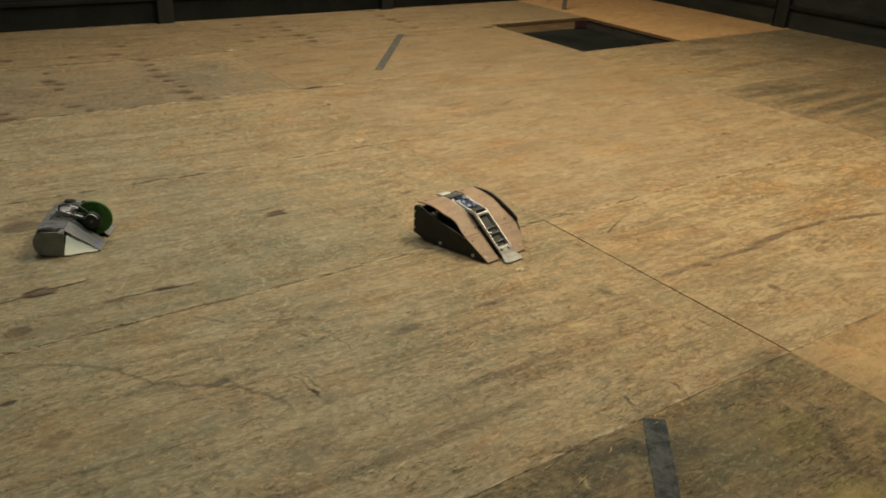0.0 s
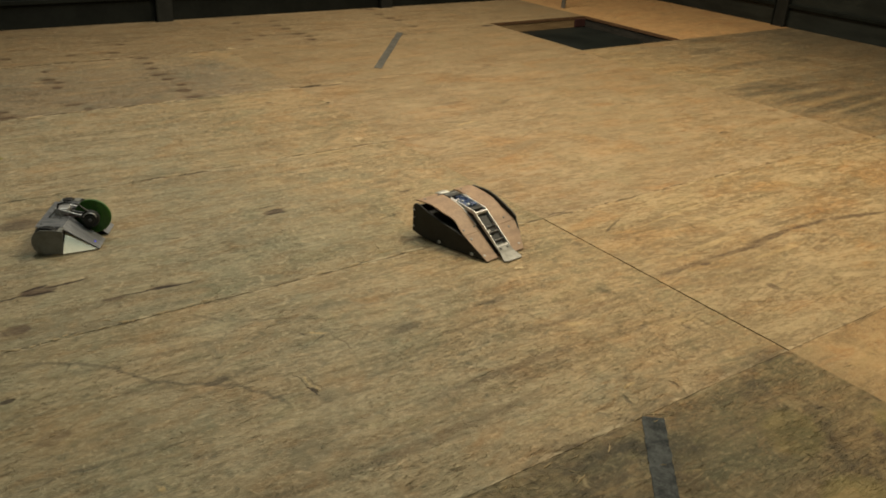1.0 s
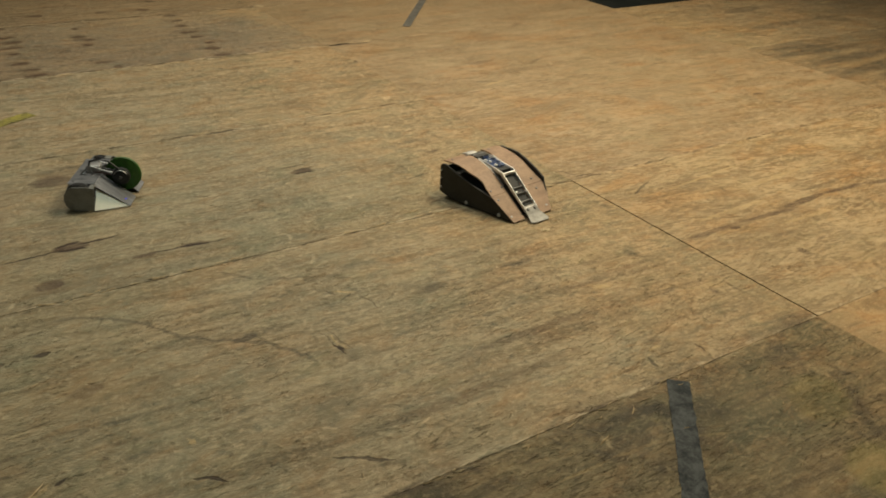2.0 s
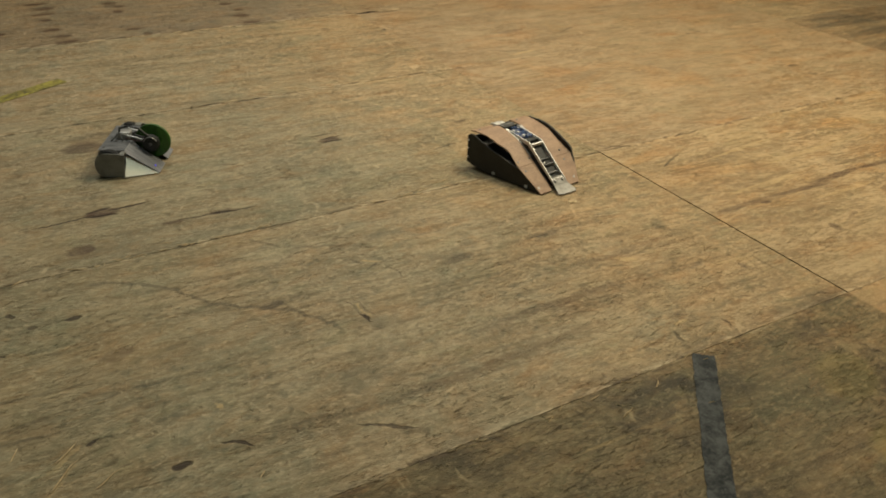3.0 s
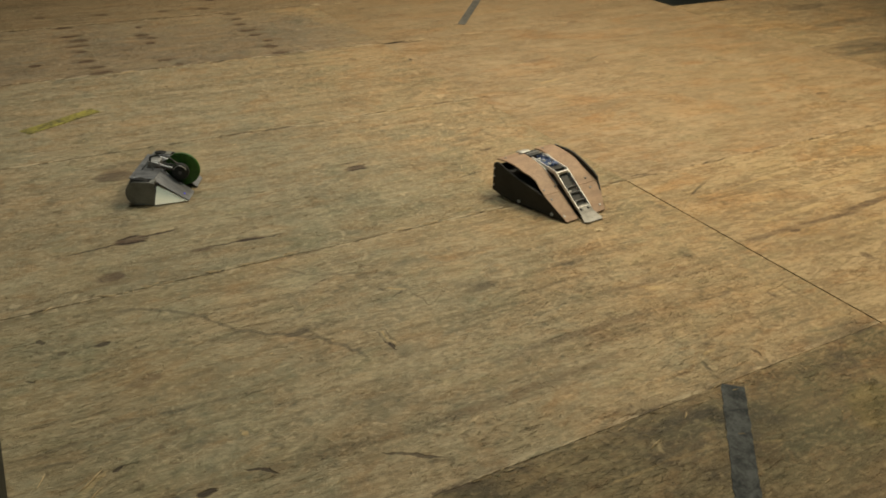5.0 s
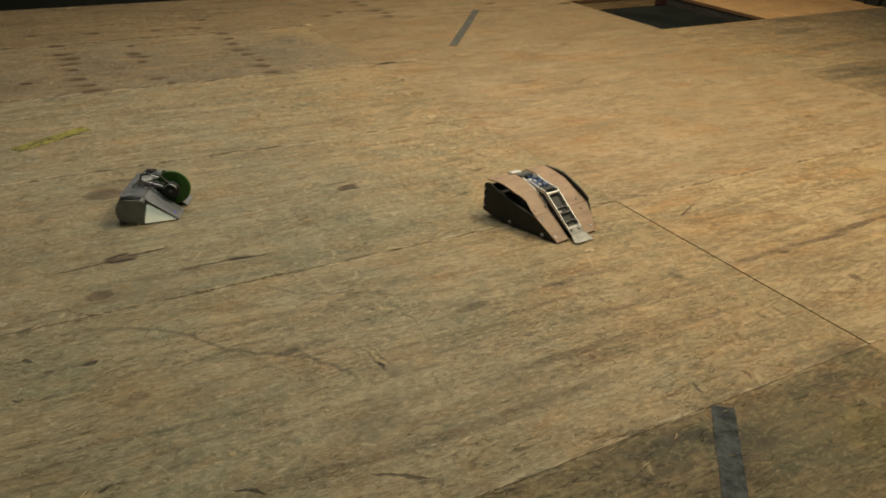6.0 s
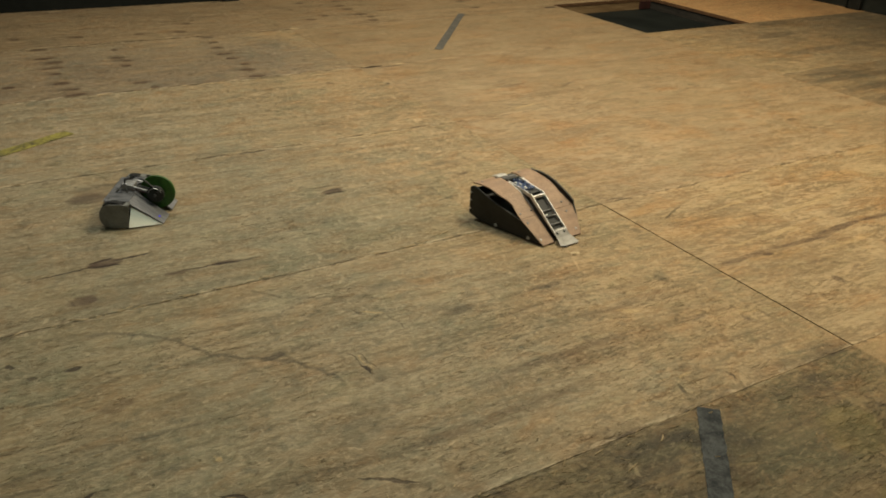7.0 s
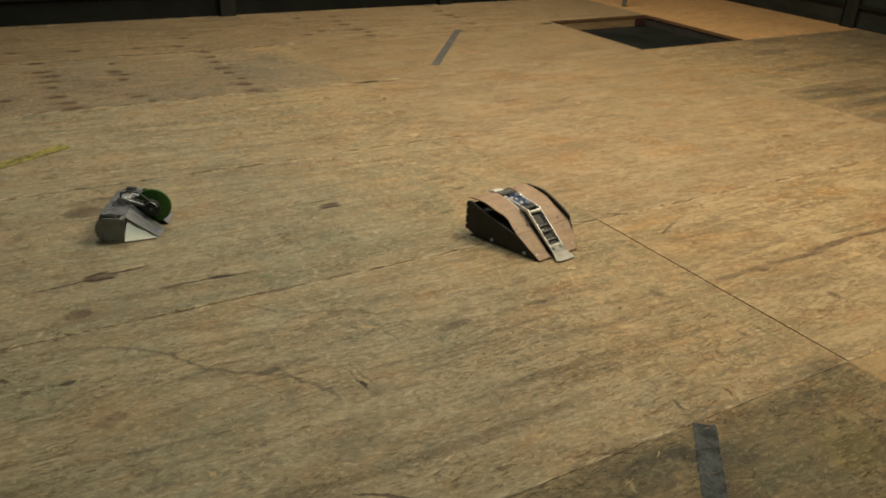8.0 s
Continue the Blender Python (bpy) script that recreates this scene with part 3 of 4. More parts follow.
for i, (x, y, half) in enumerate(((0.9, 6.35, 0.045), (1.31, 6.31, 0.039), (1.6, 6.29, 0.048), (0.5, 6.41, 0.037), (1.72, 6.55, 0.04))):
    far_marks += burn(x, y, half, 40 + i)
for i, (x, y, half) in enumerate(((3.18, 7.04, 0.041), (3.12, 6.84, 0.059), (3.13, 6.68, 0.049), (3.14, 6.45, 0.067), (3.18, 6.33, 0.038), (3.14, 6.2, 0.046), (2.67, 6.38, 0.046), (2.84, 6.49, 0.037), (2.84, 7.06, 0.04),
                                 (4.27, 7.03, 0.045), (4.27, 6.82, 0.055), (4.28, 6.7, 0.049), (4.25, 6.39, 0.043), (4.32, 7.3, 0.059))):
    far_mid += burn(x, y, half, 60 + i)
far_mid.append((4.94, 6.19, 0.08, 0.03, 0, 0.9, "split"))
mid_marks = [(3.09, 4.14, 0.10, 0.03, 5, 0.45, "stain"), (2.93, 3.75, 0.11, 0.014, 8, 0.55, "pale"), (2.88, 3.79, 0.09, 0.008, -20, 0.5, "split"), (3.46, 4.04, 0.08, 0.010, 25, 0.6, "stain"), (2.46, 4.868, 0.09, 0.022, 0, 0.95, "split"), (2.377, 4.47, 0.03, 0.02, 0, 0.9, "split"), (2.592, 4.839, 0.10, 0.008, 0, 0.6, "split"), (3.122, 4.156, 0.04, 0.012, 0, 0.5, "stain")]
gold_marks = [(2.572, 1.809, 0.154, 0.0156, 0, 0.58, "stain"), (2.867, 1.802, 0.186, 0.0153, -3, 0.66, "stain"), (3.123, 1.823, 0.194, 0.0194, 3, 0.8, "stain"), (3.412, 1.824, 0.139, 0.0191, -3, 0.8, "stain"), (3.704, 1.776, 0.203, 0.0179, -14, 0.75, "stain"), (3.393, 1.896, 0.202, 0.0122, 1, 0.4, "stain"),
              (2.665, 1.785, 0.032, 0.0121, -9, 0.8, "stain"), (2.738, 1.533, 0.03, 0.016, -74, 0.7, "stain"), (2.784, 1.661, 0.064, 0.0107, -3, 0.4, "stain"), (3.22, 1.65, 0.05, 0.016, 15, 0.43, "stain"), (3.35, 1.69, 0.11, 0.008, 10, 0.36, "stain"), (2.87, 1.56, 0.06, 0.008, 20, 0.5, "stain")]
gold_marks += [(2.60, 2.24, 0.10, 0.006, 25, 0.5, "split"), (3.60, 1.86, 0.010, 0.08, 20, 0.4, "stain"), (3.25, 2.05, 0.30, 0.014, 4, 0.4, "pale"), (2.95, 2.20, 0.26, 0.010, 6, 0.4, "pale"), (2.80, 1.90, 0.24, 0.016, 2, 0.4, "pale"), (3.05, 1.72, 0.2, 0.014, 0, 0.35, "pale")]
gold2_marks = [(2.47, 2.462, 0.05, 0.005, -3, 0.8, "split"), (2.42, 2.51, 0.05, 0.005, -60, 0.5, "split"), (4.214, 2.918, 0.05, 0.018, -10, 0.85, "scuff"), (4.195, 2.774, 0.04, 0.014, -20, 0.75, "scuff"), (3.3, 3.2, 0.08, 0.012, 10, 0.29, "stain"), (2.9, 3.45, 0.05, 0.015, 0, 0.36, "stain")]
dirty_marks = [(5.418, 3.530, 0.324, 0.05, -8, 0.62, "scuff"), (5.506, 3.418, 0.527, 0.055, -1, 0.62, "scuff"), (5.541, 3.202, 0.517, 0.055, 2, 0.62, "scuff"), (5.633, 2.999, 0.646, 0.06, 4, 0.62, "scuff"), (5.633, 2.856, 0.363, 0.055, 8, 0.6, "scuff"),
               (5.47, 3.30, 0.40, 0.03, 2, 0.16, "pale"), (5.6, 3.10, 0.5, 0.03, 4, 0.18, "pale"), (5.757, 2.92, 0.5, 0.03, 6, 0.16, "pale")]
scuffed_marks = [(6.45, 4.92, 0.237, 0.06, 5, 0.5, "scuff"), (6.075, 4.566, 0.272, 0.07, 6, 0.5, "scuff"), (5.829, 4.066, 0.395, 0.06, 6, 0.5, "scuff"), (6.551, 4.051, 0.16, 0.12, -38, 0.5, "scuff"), (7.1, 4.5, 0.10, 0.02, 10, 0.4, "pale"), (6.296, 3.798, 0.10, 0.014, 15, 0.4, "pale")]
dark_marks = [(1.252, 1.062, 0.08, 0.006, -2, 0.28, "pale"), (1.42, 1.05, 0.12, 0.005, -6, 0.14, "pale"), (1.63, 0.995, 0.12, 0.005, -23, 0.12, "pale"), (2.015, 0.95, 0.12, 0.09, 30, 0.1, "yellow"), (2.279, 0.798, 0.1, 0.05, 60, 0.14, "yellow"), (1.916, 0.69, 0.12, 0.1, 0, 0.14, "yellow")]

SHEETS = [
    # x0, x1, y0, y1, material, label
    # x tints paint in the flood's warmth towards X1 and its fade westward
    (X0 + 0.03, X1, YS[1], YS[2], plywood("plywood_near", TAN_L, TAN_D, GREY, 0.48, 1.0, near_marks, streak=0.6, vein=0.3, soiled=0.7, wear_and_light=((0, 1.0, 2.2, (1.17, 1.04, 0.90)), (1, 1.28, 1.13, (0.5, 0.48, 0.48)), (0, 0.9, 0.1, (0.95, 0.98, 0.96)))), "scratched tan plywood sheet with a curved scuff"),
    # flood's warmth towards X1 painted in, here and on the next sheet
    (X0 + 0.03, X1, YS[2], YS[3], plywood("plywood_knots", TAN_L, TAN_D, GREY, 0.48, 2.0, knot_marks + joint_marks, streak=0.35, wear_and_light=((0, 1.1, 2.2, (1.16, 1.04, 0.92)), (1, 3.2, 2.6, (0.95, 0.97, 0.97)))), "tan plywood sheet with dark open knots"),
    (X0 + 0.03, X1, YS[3], YS[4], plywood("plywood_left", TAN_L, TAN_D, GREY, 0.5, 3.0, (), streak=0.45, wear_and_light=((0, 0.8, 2.0, (1.12, 1.0, 0.88)),), chipped=0.6, chip_width=0.03), "tan plywood sheet with fine grain"),
    (X0 + 0.03, X1, YS[4], YS[5], plywood("plywood_burnt", (0.33, 0.25, 0.152), (0.205, 0.148, 0.084), (0.168, 0.143, 0.102), 0.65, 4.0, burn_marks, streak=0.3, wear_and_light=((1, 5.35, 6.0, (1.22, 1.19, 1.12)), (0, 1.9, 2.4, (1.2, 1.15, 1.05))), chipped=0.85, chip_width=0.04), "greyed plywood sheet with rows of dark burns"),
    (X0 + 0.03, X1, YS[5], YS[6], plywood("plywood_far", MID_L, MID_D, WARM_GREY, 0.4, 5.0, far_marks, streak=0.5, chipped=0.8, chip_width=0.045), "tan plywood sheet below the black wall"),
    (X0 + 0.03, X1, -0.4, YS[1], plywood("plywood_scorched", (0.23, 0.175, 0.088), (0.12, 0.088, 0.042), (0.085, 0.075, 0.04), 0.85, 6.0, dark_marks, streak=0.5, scorch=0.8, wear_and_light=((1, 1.15, 1.32, (1.4, 1.32, 1.25)), (0, 1.5, 2.3, (1.22, 1.12, 1.04)))), "dark scorched plywood sheet crossed by grey tape"),
    (X1, X2, -0.4, YS[1], plywood("plywood_fresh", (0.44, 0.295, 0.142), (0.375, 0.24, 0.108), (0.30, 0.19, 0.085), 0.3, 7.0, (), streak=0.12, scratch=0.4, wear_and_light=((0, 2.6, 2.3, (0.7, 0.72, 0.75)), (1, 1.05, 1.3, (0.85, 0.85, 0.85)))), "clean orange plywood sheet"),
    (X1, X2, YS[1], YS[2], plywood("plywood_gold", GOLD_L, GOLD_D, WARM_GREY, 0.3, 8.0, gold_marks, soiled=0.5, streak=0.4, rough=0.55, figure=0.5, scratch=0.75, vein=1.0), "golden plywood sheet with dark drag streaks"),
    (X1, X2, YS[2], YS[3], plywood("plywood_centre", MID_L, MID_D, WARM_GREY, 0.3, 9.0, gold2_marks, streak=0.2, rough=0.5, figure=0.45, soiled=0.32, scratch=0.5, vein=0.8), "worn golden plywood sheet in the middle"),
    (X1, X2, YS[3], YS[4], plywood("plywood_middle", MID_L, MID_D, WARM_GREY, 0.3, 10.0, mid_marks, streak=0.22, rough=0.5, soiled=0.32, scratch=0.55, vein=0.7), "tan plywood sheet polished by wheels"),
    (X1, X2, YS[4], YS[5], plywood("plywood_taped", MID_L, MID_D, WARM_GREY, 0.3, 11.0, (), streak=0.35, rough=0.5, soiled=0.36, scratch=0.7, vein=0.5), "tan plywood sheet crossed by grey tape"),
    (X1, X2, YS[5], YS[6], plywood("plywood_back", MID_L, MID_D, WARM_GREY, 0.3, 12.0, far_mid, streak=0.5, soiled=0.4, vein=0.4), "tan plywood sheet below the far wall"),
    (X2, X4, -0.4, YS[1], plywood("plywood_corner", GOLD_L, GOLD_D, GREY, 0.5, 13.0, ()), "worn golden plywood sheet beside the wall"),
    (X2, X4, YS[1], YS[2], plywood("plywood_side", GOLD_L, GOLD_D, GREY, 0.5, 14.0, ()), "worn golden plywood sheet beside the wall"),
    # both lighter towards X2; the second also darker towards the east wall
    (X2, X4, YS[2], YS[3], plywood("plywood_dirty", (0.29, 0.215, 0.115), (0.15, 0.105, 0.055), (0.135, 0.112, 0.075), 0.7, 15.0, dirty_marks, streak=0.6, vein=0.6, wear_and_light=((0, 5.5, 4.9, (1.3, 1.25, 1.2)),)), "dirty grey-brown plywood sheet beside the wall"),
    (X2, X4, YS[3], PY0, plywood("plywood_scuffed", (0.365, 0.266, 0.145), (0.215, 0.152, 0.078), (0.18, 0.145, 0.09), 0.6, 16.0, scuffed_marks, streak=0.5, vein=0.6, wear_and_light=((0, 6.2, 4.9, (1.2, 1.17, 1.1)), (0, 6.3, 7.6, (0.74, 0.76, 0.8)))), "scuffed brown plywood sheet in front of the pit"),
    (X2, PX0, PY0, PY1, plywood("plywood_strip", MID_L, MID_D, WARM_GREY, 0.3, 17.0, (), streak=0.3, rough=0.5, soiled=0.42), "narrow plywood strip beside the pit"),
    (X2, PX1, PY1, YS[6], plywood("plywood_behind", MID_L, MID_D, WARM_GREY, 0.3, 18.0, (), streak=0.4, soiled=0.42), "tan plywood sheet behind the pit"),
    (PX1, X4, PY0, YS[6], plywood("plywood_new", (0.60, 0.37, 0.165), (0.50, 0.29, 0.125), (0.40, 0.225, 0.11), 0.4, 19.0, (), streak=0.2, scratch=0.5), "clean orange plywood sheet beside the pit"),
]


def plywood_sheet(x0, x1, y0, y1, mat, label, lift, gx, gy):
    """One 18 mm sheet with slightly frayed long edges."""
    bm = bmesh.new()
    rng = random.Random(int(x0 * 100 + y0 * 1000))
    nx = 40
    top_a, top_b, low_a, low_b = [], [], [], []
    for i in range(nx + 1):
        x = x0 + gx + (x1 - x0 - 2 * gx) * i / nx
        fray_a, fray_b = (rng.choice((0, 0.3, 1.0)) * rng.uniform(0.4, 1.6) * gy for _ in range(2))
        top_a.append(bm.verts.new((x, y0 + gy + fray_a, lift)))
        top_b.append(bm.verts.new((x, y1 - gy - fray_b, lift)))
        low_a.append(bm.verts.new((x, y0 + gy, lift - 0.018)))
        low_b.append(bm.verts.new((x, y1 - gy, lift - 0.018)))
    for i in range(nx):
        bm.faces.new((top_a[i], top_a[i + 1], top_b[i + 1], top_b[i]))
        bm.faces.new((low_a[i], low_a[i + 1], top_a[i + 1], top_a[i]))
        bm.faces.new((top_b[i], top_b[i + 1], low_b[i + 1], low_b[i]))
    for i in (0, nx):
        bm.faces.new((top_a[i], top_b[i], low_b[i], low_a[i]))
    bm.faces.new(low_a + low_b[::-1])
    return part("plywood_sheet", bm, mat, floor, label)


for i, (x0, x1, y0, y1, mat, label) in enumerate(SHEETS):
    gap_x = 0.0029 if YS[1] <= y0 < YS[2] else 0.0003
    gap_y = (0.0009, 0.0006, 0.0006, 0.005, 0.0012, 0.0005)[min(i, 5)] if x0 < X1 - 0.1 else 0.0003
    plywood_sheet(x0, x1, y0, y1, mat, label, -0.001 + 0.0008 * ((i * 7) % 3) / 2, gap_x, gap_y)


# ---- tape on the floor ----
def tape(x0, y0, x1, y1, width, mat, label, seed):
    """A thin worn strip with ragged edges."""
    rng = random.Random(seed)
    a, b = Vector((x0, y0, 0)), Vector((x1, y1, 0))
    n = max(6, int((b - a).length / 0.02))
    side = (b - a).normalized().cross(Vector((0, 0, 1))) * width / 2
    bm = bmesh.new()
    rows = []
    for i in range(n + 1):
        c = a.lerp(b, i / n)
        l, r = c + side * rng.uniform(0.9, 1.03), c - side * rng.uniform(0.9, 1.03)
        rows.append([bm.verts.new((p.x, p.y, z)) for p in (l, r) for z in (0.0012, 0.0024)])
    for p, q in zip(rows, rows[1:]):
        bm.faces.new((p[1], q[1], q[3], p[3]))
        bm.faces.new((p[0], q[0], q[1], p[1]))
        bm.faces.new((p[3], q[3], q[2], p[2]))
        bm.faces.new((p[0], p[2], q[2], q[0]))
    return thing("tape_strip", bm, mat, label, "tape")


tape(1.72, 1.201, 1.26, 0.683, 0.066, tape_grey, "worn dark grey tape strip on the scorched plywood", 1)
tape(3.132, 5.125, 3.985, 6.19, 0.058, tape_far, "worn grey tape strip on the plywood before the wall", 2)
tape(0.195, 4.075, 0.535, 4.268, 0.075, tape_yellow, "worn yellow tape strip on tan plywood", 3)


# ---- wedge robot ----
def wedge_robot(at):
    """A low wedge on wheels: x forwards, y to its left, origin on the floor."""
    body = new("wedge_robot")
    body.matrix_world = at
    tagged(body, "low wedge robot with tan hardboard top and black sides", "robot")
    W, R, N = 0.125, -0.172, 0.181

    def half(x):
        """Half the width of the body at x: it draws in towards the nose."""
        return 0.1045 + 0.2025 * (N - x)

    knee = [(-0.2, 0.135), (-0.148, 0.138), (-0.06, 0.146), (0.02, 0.152), (0.075, 0.164), (0.115, 0.146), (N, 0.105), (0.3, 0.10)]

    def far_half(x):
        """The same on its left, which bellies out ahead of the wheel."""
        for (xa, ya), (xb, yb) in zip(knee, knee[1:]):
            if xa <= x <= xb:
                return ya + (yb - ya) * (x - xa) / (xb - xa)
        return 0.1

    def taper(bm):
        for v in bm.verts:
            if v.co.y < -0.06:
                v.co.y -= half(v.co.x) - W
            elif v.co.y > 0.06:
                v.co.y += far_half(v.co.x) - W
        return bm

    # side plates, the far one standing taller than the deck
    side = [(R, 0.026), (R + 0.04, 0.014), (-0.07, 0.004), (N - 0.004, 0.002), (N - 0.003, 0.006), (0.122, 0.045), (0.078, 0.0725), (0.045, 0.081), (0.013, 0.089), (-0.042, 0.104), (-0.10, 0.125), (-0.145, 0.1455), (R + 0.012, 0.1465), (R, 0.138)]
    rise = [(R, 0.146), (-0.148, 0.159), (-0.10, 0.161), (-0.06, 0.158), (-0.02, 0.147), (0.02, 0.130), (0.05, 0.112), (0.078, 0.092), (0.084, 0.078), (0.115, 0.050), (N - 0.004, 0.006)]
    for s in (-1, 1):
        y = s * W
        if s < 0:
            bm = slab(side, -W, -W + 0.007, 0.0014)
        else:
            bm = bmesh.new()
            cols = [[bm.verts.new((x, yy, z)) for yy in (W - 0.007, W) for z in (max(0.003, 0.026 - 0.25 * (x - R)), top_z)] for x, top_z in rise]
            for p, q in zip(cols, cols[1:]):
                for a, b in ((0, 1), (1, 3), (3, 2), (2, 0)):
                    bm.faces.new((p[a], p[b], q[b], q[a]))
            for c in (cols[0], cols[-1]):
                bm.faces.new((c[0], c[1], c[3], c[2]))
        plate = part("side_plate", taper(bm), black_plastic, body, "matt black plastic side plate")
        for x, z in ((-0.038, 0.016), (0.116, 0.0135)):
            part("side_bolt", taper(rod((x, y, z), (x, y + s * 0.0035, z), 0.0078, None, 6, 0.001)), bolt_grey, plate, "bright hexagon bolt head")
        for z in (0.048, 0.085, 0.118):
            part("corner_screw", taper(rod((R + 0.006, y, z), (R + 0.006, y + s * 0.0035, z), 0.0032, None, 8)), bolt_grey, plate)
    # the hull under the deck
    hull = [(R + 0.006, 0.03), (-0.07, 0.012), (0.160, 0.008), (0.10, 0.046), (0.03, 0.078), (-0.06, 0.092), (R + 0.006, 0.10)]
    part("hull", taper(slab(hull, -W + 0.024, W - 0.024, 0.002)), black_plastic, body, "black inner hull")
    part("back_panel", taper(box(R - 0.001, R + 0.004, -W + 0.0075, W - 0.0075, 0.026, 0.128)), black_plastic, body)
    for x, r in ((-0.105, 0.046), (0.06, 0.032)):
        for s in (-1, 1):
            y = s * ((half(x) if s < 0 else far_half(x)) - 0.024)
            wheel = part("wheel", rod((x, y - 0.009, r), (x, y + 0.009, r), r - 0.0005, None, 24, 0.003), rubber, body, "black rubber wheel", True)
            part("hub", rod((x, y - 0.0105, r), (x, y + 0.0105, r), 0.012, None, 12, 0.001), steel_dark, wheel)
    # two hardboard deck halves, each a rear board with a wavy cut edge and a nose board
    rear_prof = [(R - 0.002, 0.1535), (-0.150, 0.158), (-0.125, 0.1575), (-0.095, 0.153), (-0.065, 0.1475), (-0.038, 0.140), (-0.012, 0.1285), (0.014, 0.1145), (0.042, 0.0975), (0.074, 0.0775)]
    cut = (0.016, 0.011, 0.013, 0.016, 0.0135, 0.010, 0.019, 0.021, 0.010, 0.002)
    front_prof = [(0.0755, 0.0768), (0.1, 0.0605), (0.13, 0.0405), (0.16, 0.0205), (N + 0.004, 0.0045)]
    for s in (-1, 1):
        y_in = s * 0.041
        bm = bmesh.new()
        up, dn = [], []
        for (x, z), c in zip(rear_prof, cut):
            yo = -(half(x) - c) if s < 0 else far_half(x) - 0.0085 - 0.15 * c
            up.append([bm.verts.new((x, yy, z)) for yy in (y_in, (y_in + yo) / 2, yo)])
            dn.append([bm.verts.new((x, yy, z - 0.0042)) for yy in (y_in, (y_in + yo) / 2, yo)])
        for i in range(len(up) - 1):
            for e in (0, 1):
                bm.faces.new((up[i][e], up[i + 1][e], up[i + 1][e + 1], up[i][e + 1]))
                bm.faces.new((dn[i][e], dn[i][e + 1], dn[i + 1][e + 1], dn[i + 1][e]))
            for e in (0, 2):
                bm.faces.new((up[i][e], dn[i][e], dn[i + 1][e], up[i + 1][e]))
        for i in (0, -1):
            bm.faces.new((up[i][0], up[i][1], up[i][2], dn[i][2], dn[i][1], dn[i][0]))
        deck = part("rear_deck", bm, hardboard, body, "tan hardboard deck panel with a wavy cut edge", True)
        nose = part("front_deck", taper(sheet(front_prof, min(y_in, s * (W - 0.001)), max(y_in, s * (W - 0.001)), 0.0042)), hardboard, body, "tan hardboard nose panel")
        for x, z, yy in ((-0.150, 0.158, s * 0.062), (-0.150, 0.158, s * 0.135), (0.052, 0.0915, s * 0.052), (0.055, 0.0895, s * 0.112)):
            part("deck_screw", rod((x, yy, z - 0.003), (x + 0.001, yy, z + 0.0018), 0.0042, None, 8), steel_dark, deck)
        for x, z, yy in ((0.163, 0.0185, s * 0.096), (0.094, 0.0645, s * 0.105)):
            part("nose_screw", rod((x - 0.001, yy, z - 0.002), (x + 0.001, yy, z + 0.0016), 0.0045, None, 8), bolt_grey if x > 0.1 else steel_dark, nose)
    # lifting arm: a channel with two bare rails, raised above the slot
    arm = part("lifting_arm", sheet([(-0.10, 0.1375), (-0.02, 0.132), (0.028, 0.126), (0.172, 0.021)], -0.0295, 0.0295, 0.003), black_plastic, body, "dark lifting arm in a silver frame")
    top = [(-0.118, 0.1535), (-0.105, 0.1560), (0.028, 0.1430), (0.174, 0.0345)]
    low = [(0.176, 0.0225), (0.024, 0.1290), (-0.105, 0.1440), (-0.118, 0.1440)]
    for s in (-1, 1):
        part("arm_rail", slab(top + low, s * 0.0318 - 0.0022, s * 0.0318 + 0.0022, 0.0008), brushed, arm, "bare aluminium rail")
        # the rail's foot lying on the deck
        foot = [(-0.10, 0.1565), (-0.03, 0.1405), (0.012, 0.1185), (0.05, 0.095), (0.05, 0.0925), (0.012, 0.116), (-0.03, 0.138), (-0.10, 0.154)]
        part("slot_strip", slab(foot, s * 0.0398 - 0.0016, s * 0.0398 + 0.0016), brushed, body, "thin bare metal strip along the slot")
    for x, z, w, m in ((0.037, 0.135, 0.005, brushed), (0.088, 0.089, 0.003, steel_dark), (0.112, 0.0755, 0.0025, steel_dark), (0.140, 0.052, 0.003, steel_dark), (0.163, 0.036, 0.004, brushed)):
        part("arm_rung", box(x - w, x + w, -0.0295, 0.0295, z - 0.006, z + 0.003, 0.0006), m, arm)
    for x, z in ((0.062, 0.107), (0.100, 0.079), (0.127, 0.060)):
        part("cell", slab([(x - 0.017, z + 0.0065), (x + 0.017, z - 0.0185), (x + 0.013, z - 0.0245), (x - 0.021, z + 0.0005)], -0.027, 0.027, 0.002), black_plastic, arm, "dark battery cell")
    part("lash_point", rod((0.108, -0.028, 0.083), (0.108, -0.018, 0.083), 0.003, None, 8), chrome, arm)
    scoop = bmesh.new()
    edge = [(0.160, -0.034, 0.0425), (0.160, 0.034, 0.0425), (0.190, 0.035, 0.020), (0.224, 0.046, 0.0052), (0.234, 0.040, 0.0032), (0.231, -0.030, 0.0032), (0.222, -0.046, 0.0042), (0.190, -0.035, 0.020)]
    a = [scoop.verts.new(p) for p in edge]
    b = [scoop.verts.new((x - 0.001, y, z - 0.0026)) for x, y, z in edge]
    for q in ((0, 1, 2, 7), (7, 2, 3, 4, 5, 6)):
        scoop.faces.new([a[i] for i in q])
        scoop.faces.new([b[i] for i in q[::-1]])
    for i in range(8):
        j = (i + 1) % 8
        scoop.faces.new((a[i], a[j], b[j], b[i]))
    tip = part("scoop", scoop, scoop_metal, body, "worn bent aluminium scoop plate")
    for y in (-0.019, 0.019):
        part("scoop_bolt", rod((0.1725, y, 0.031), (0.1755, y, 0.0365), 0.0058, None, 8), steel_dark, tip)
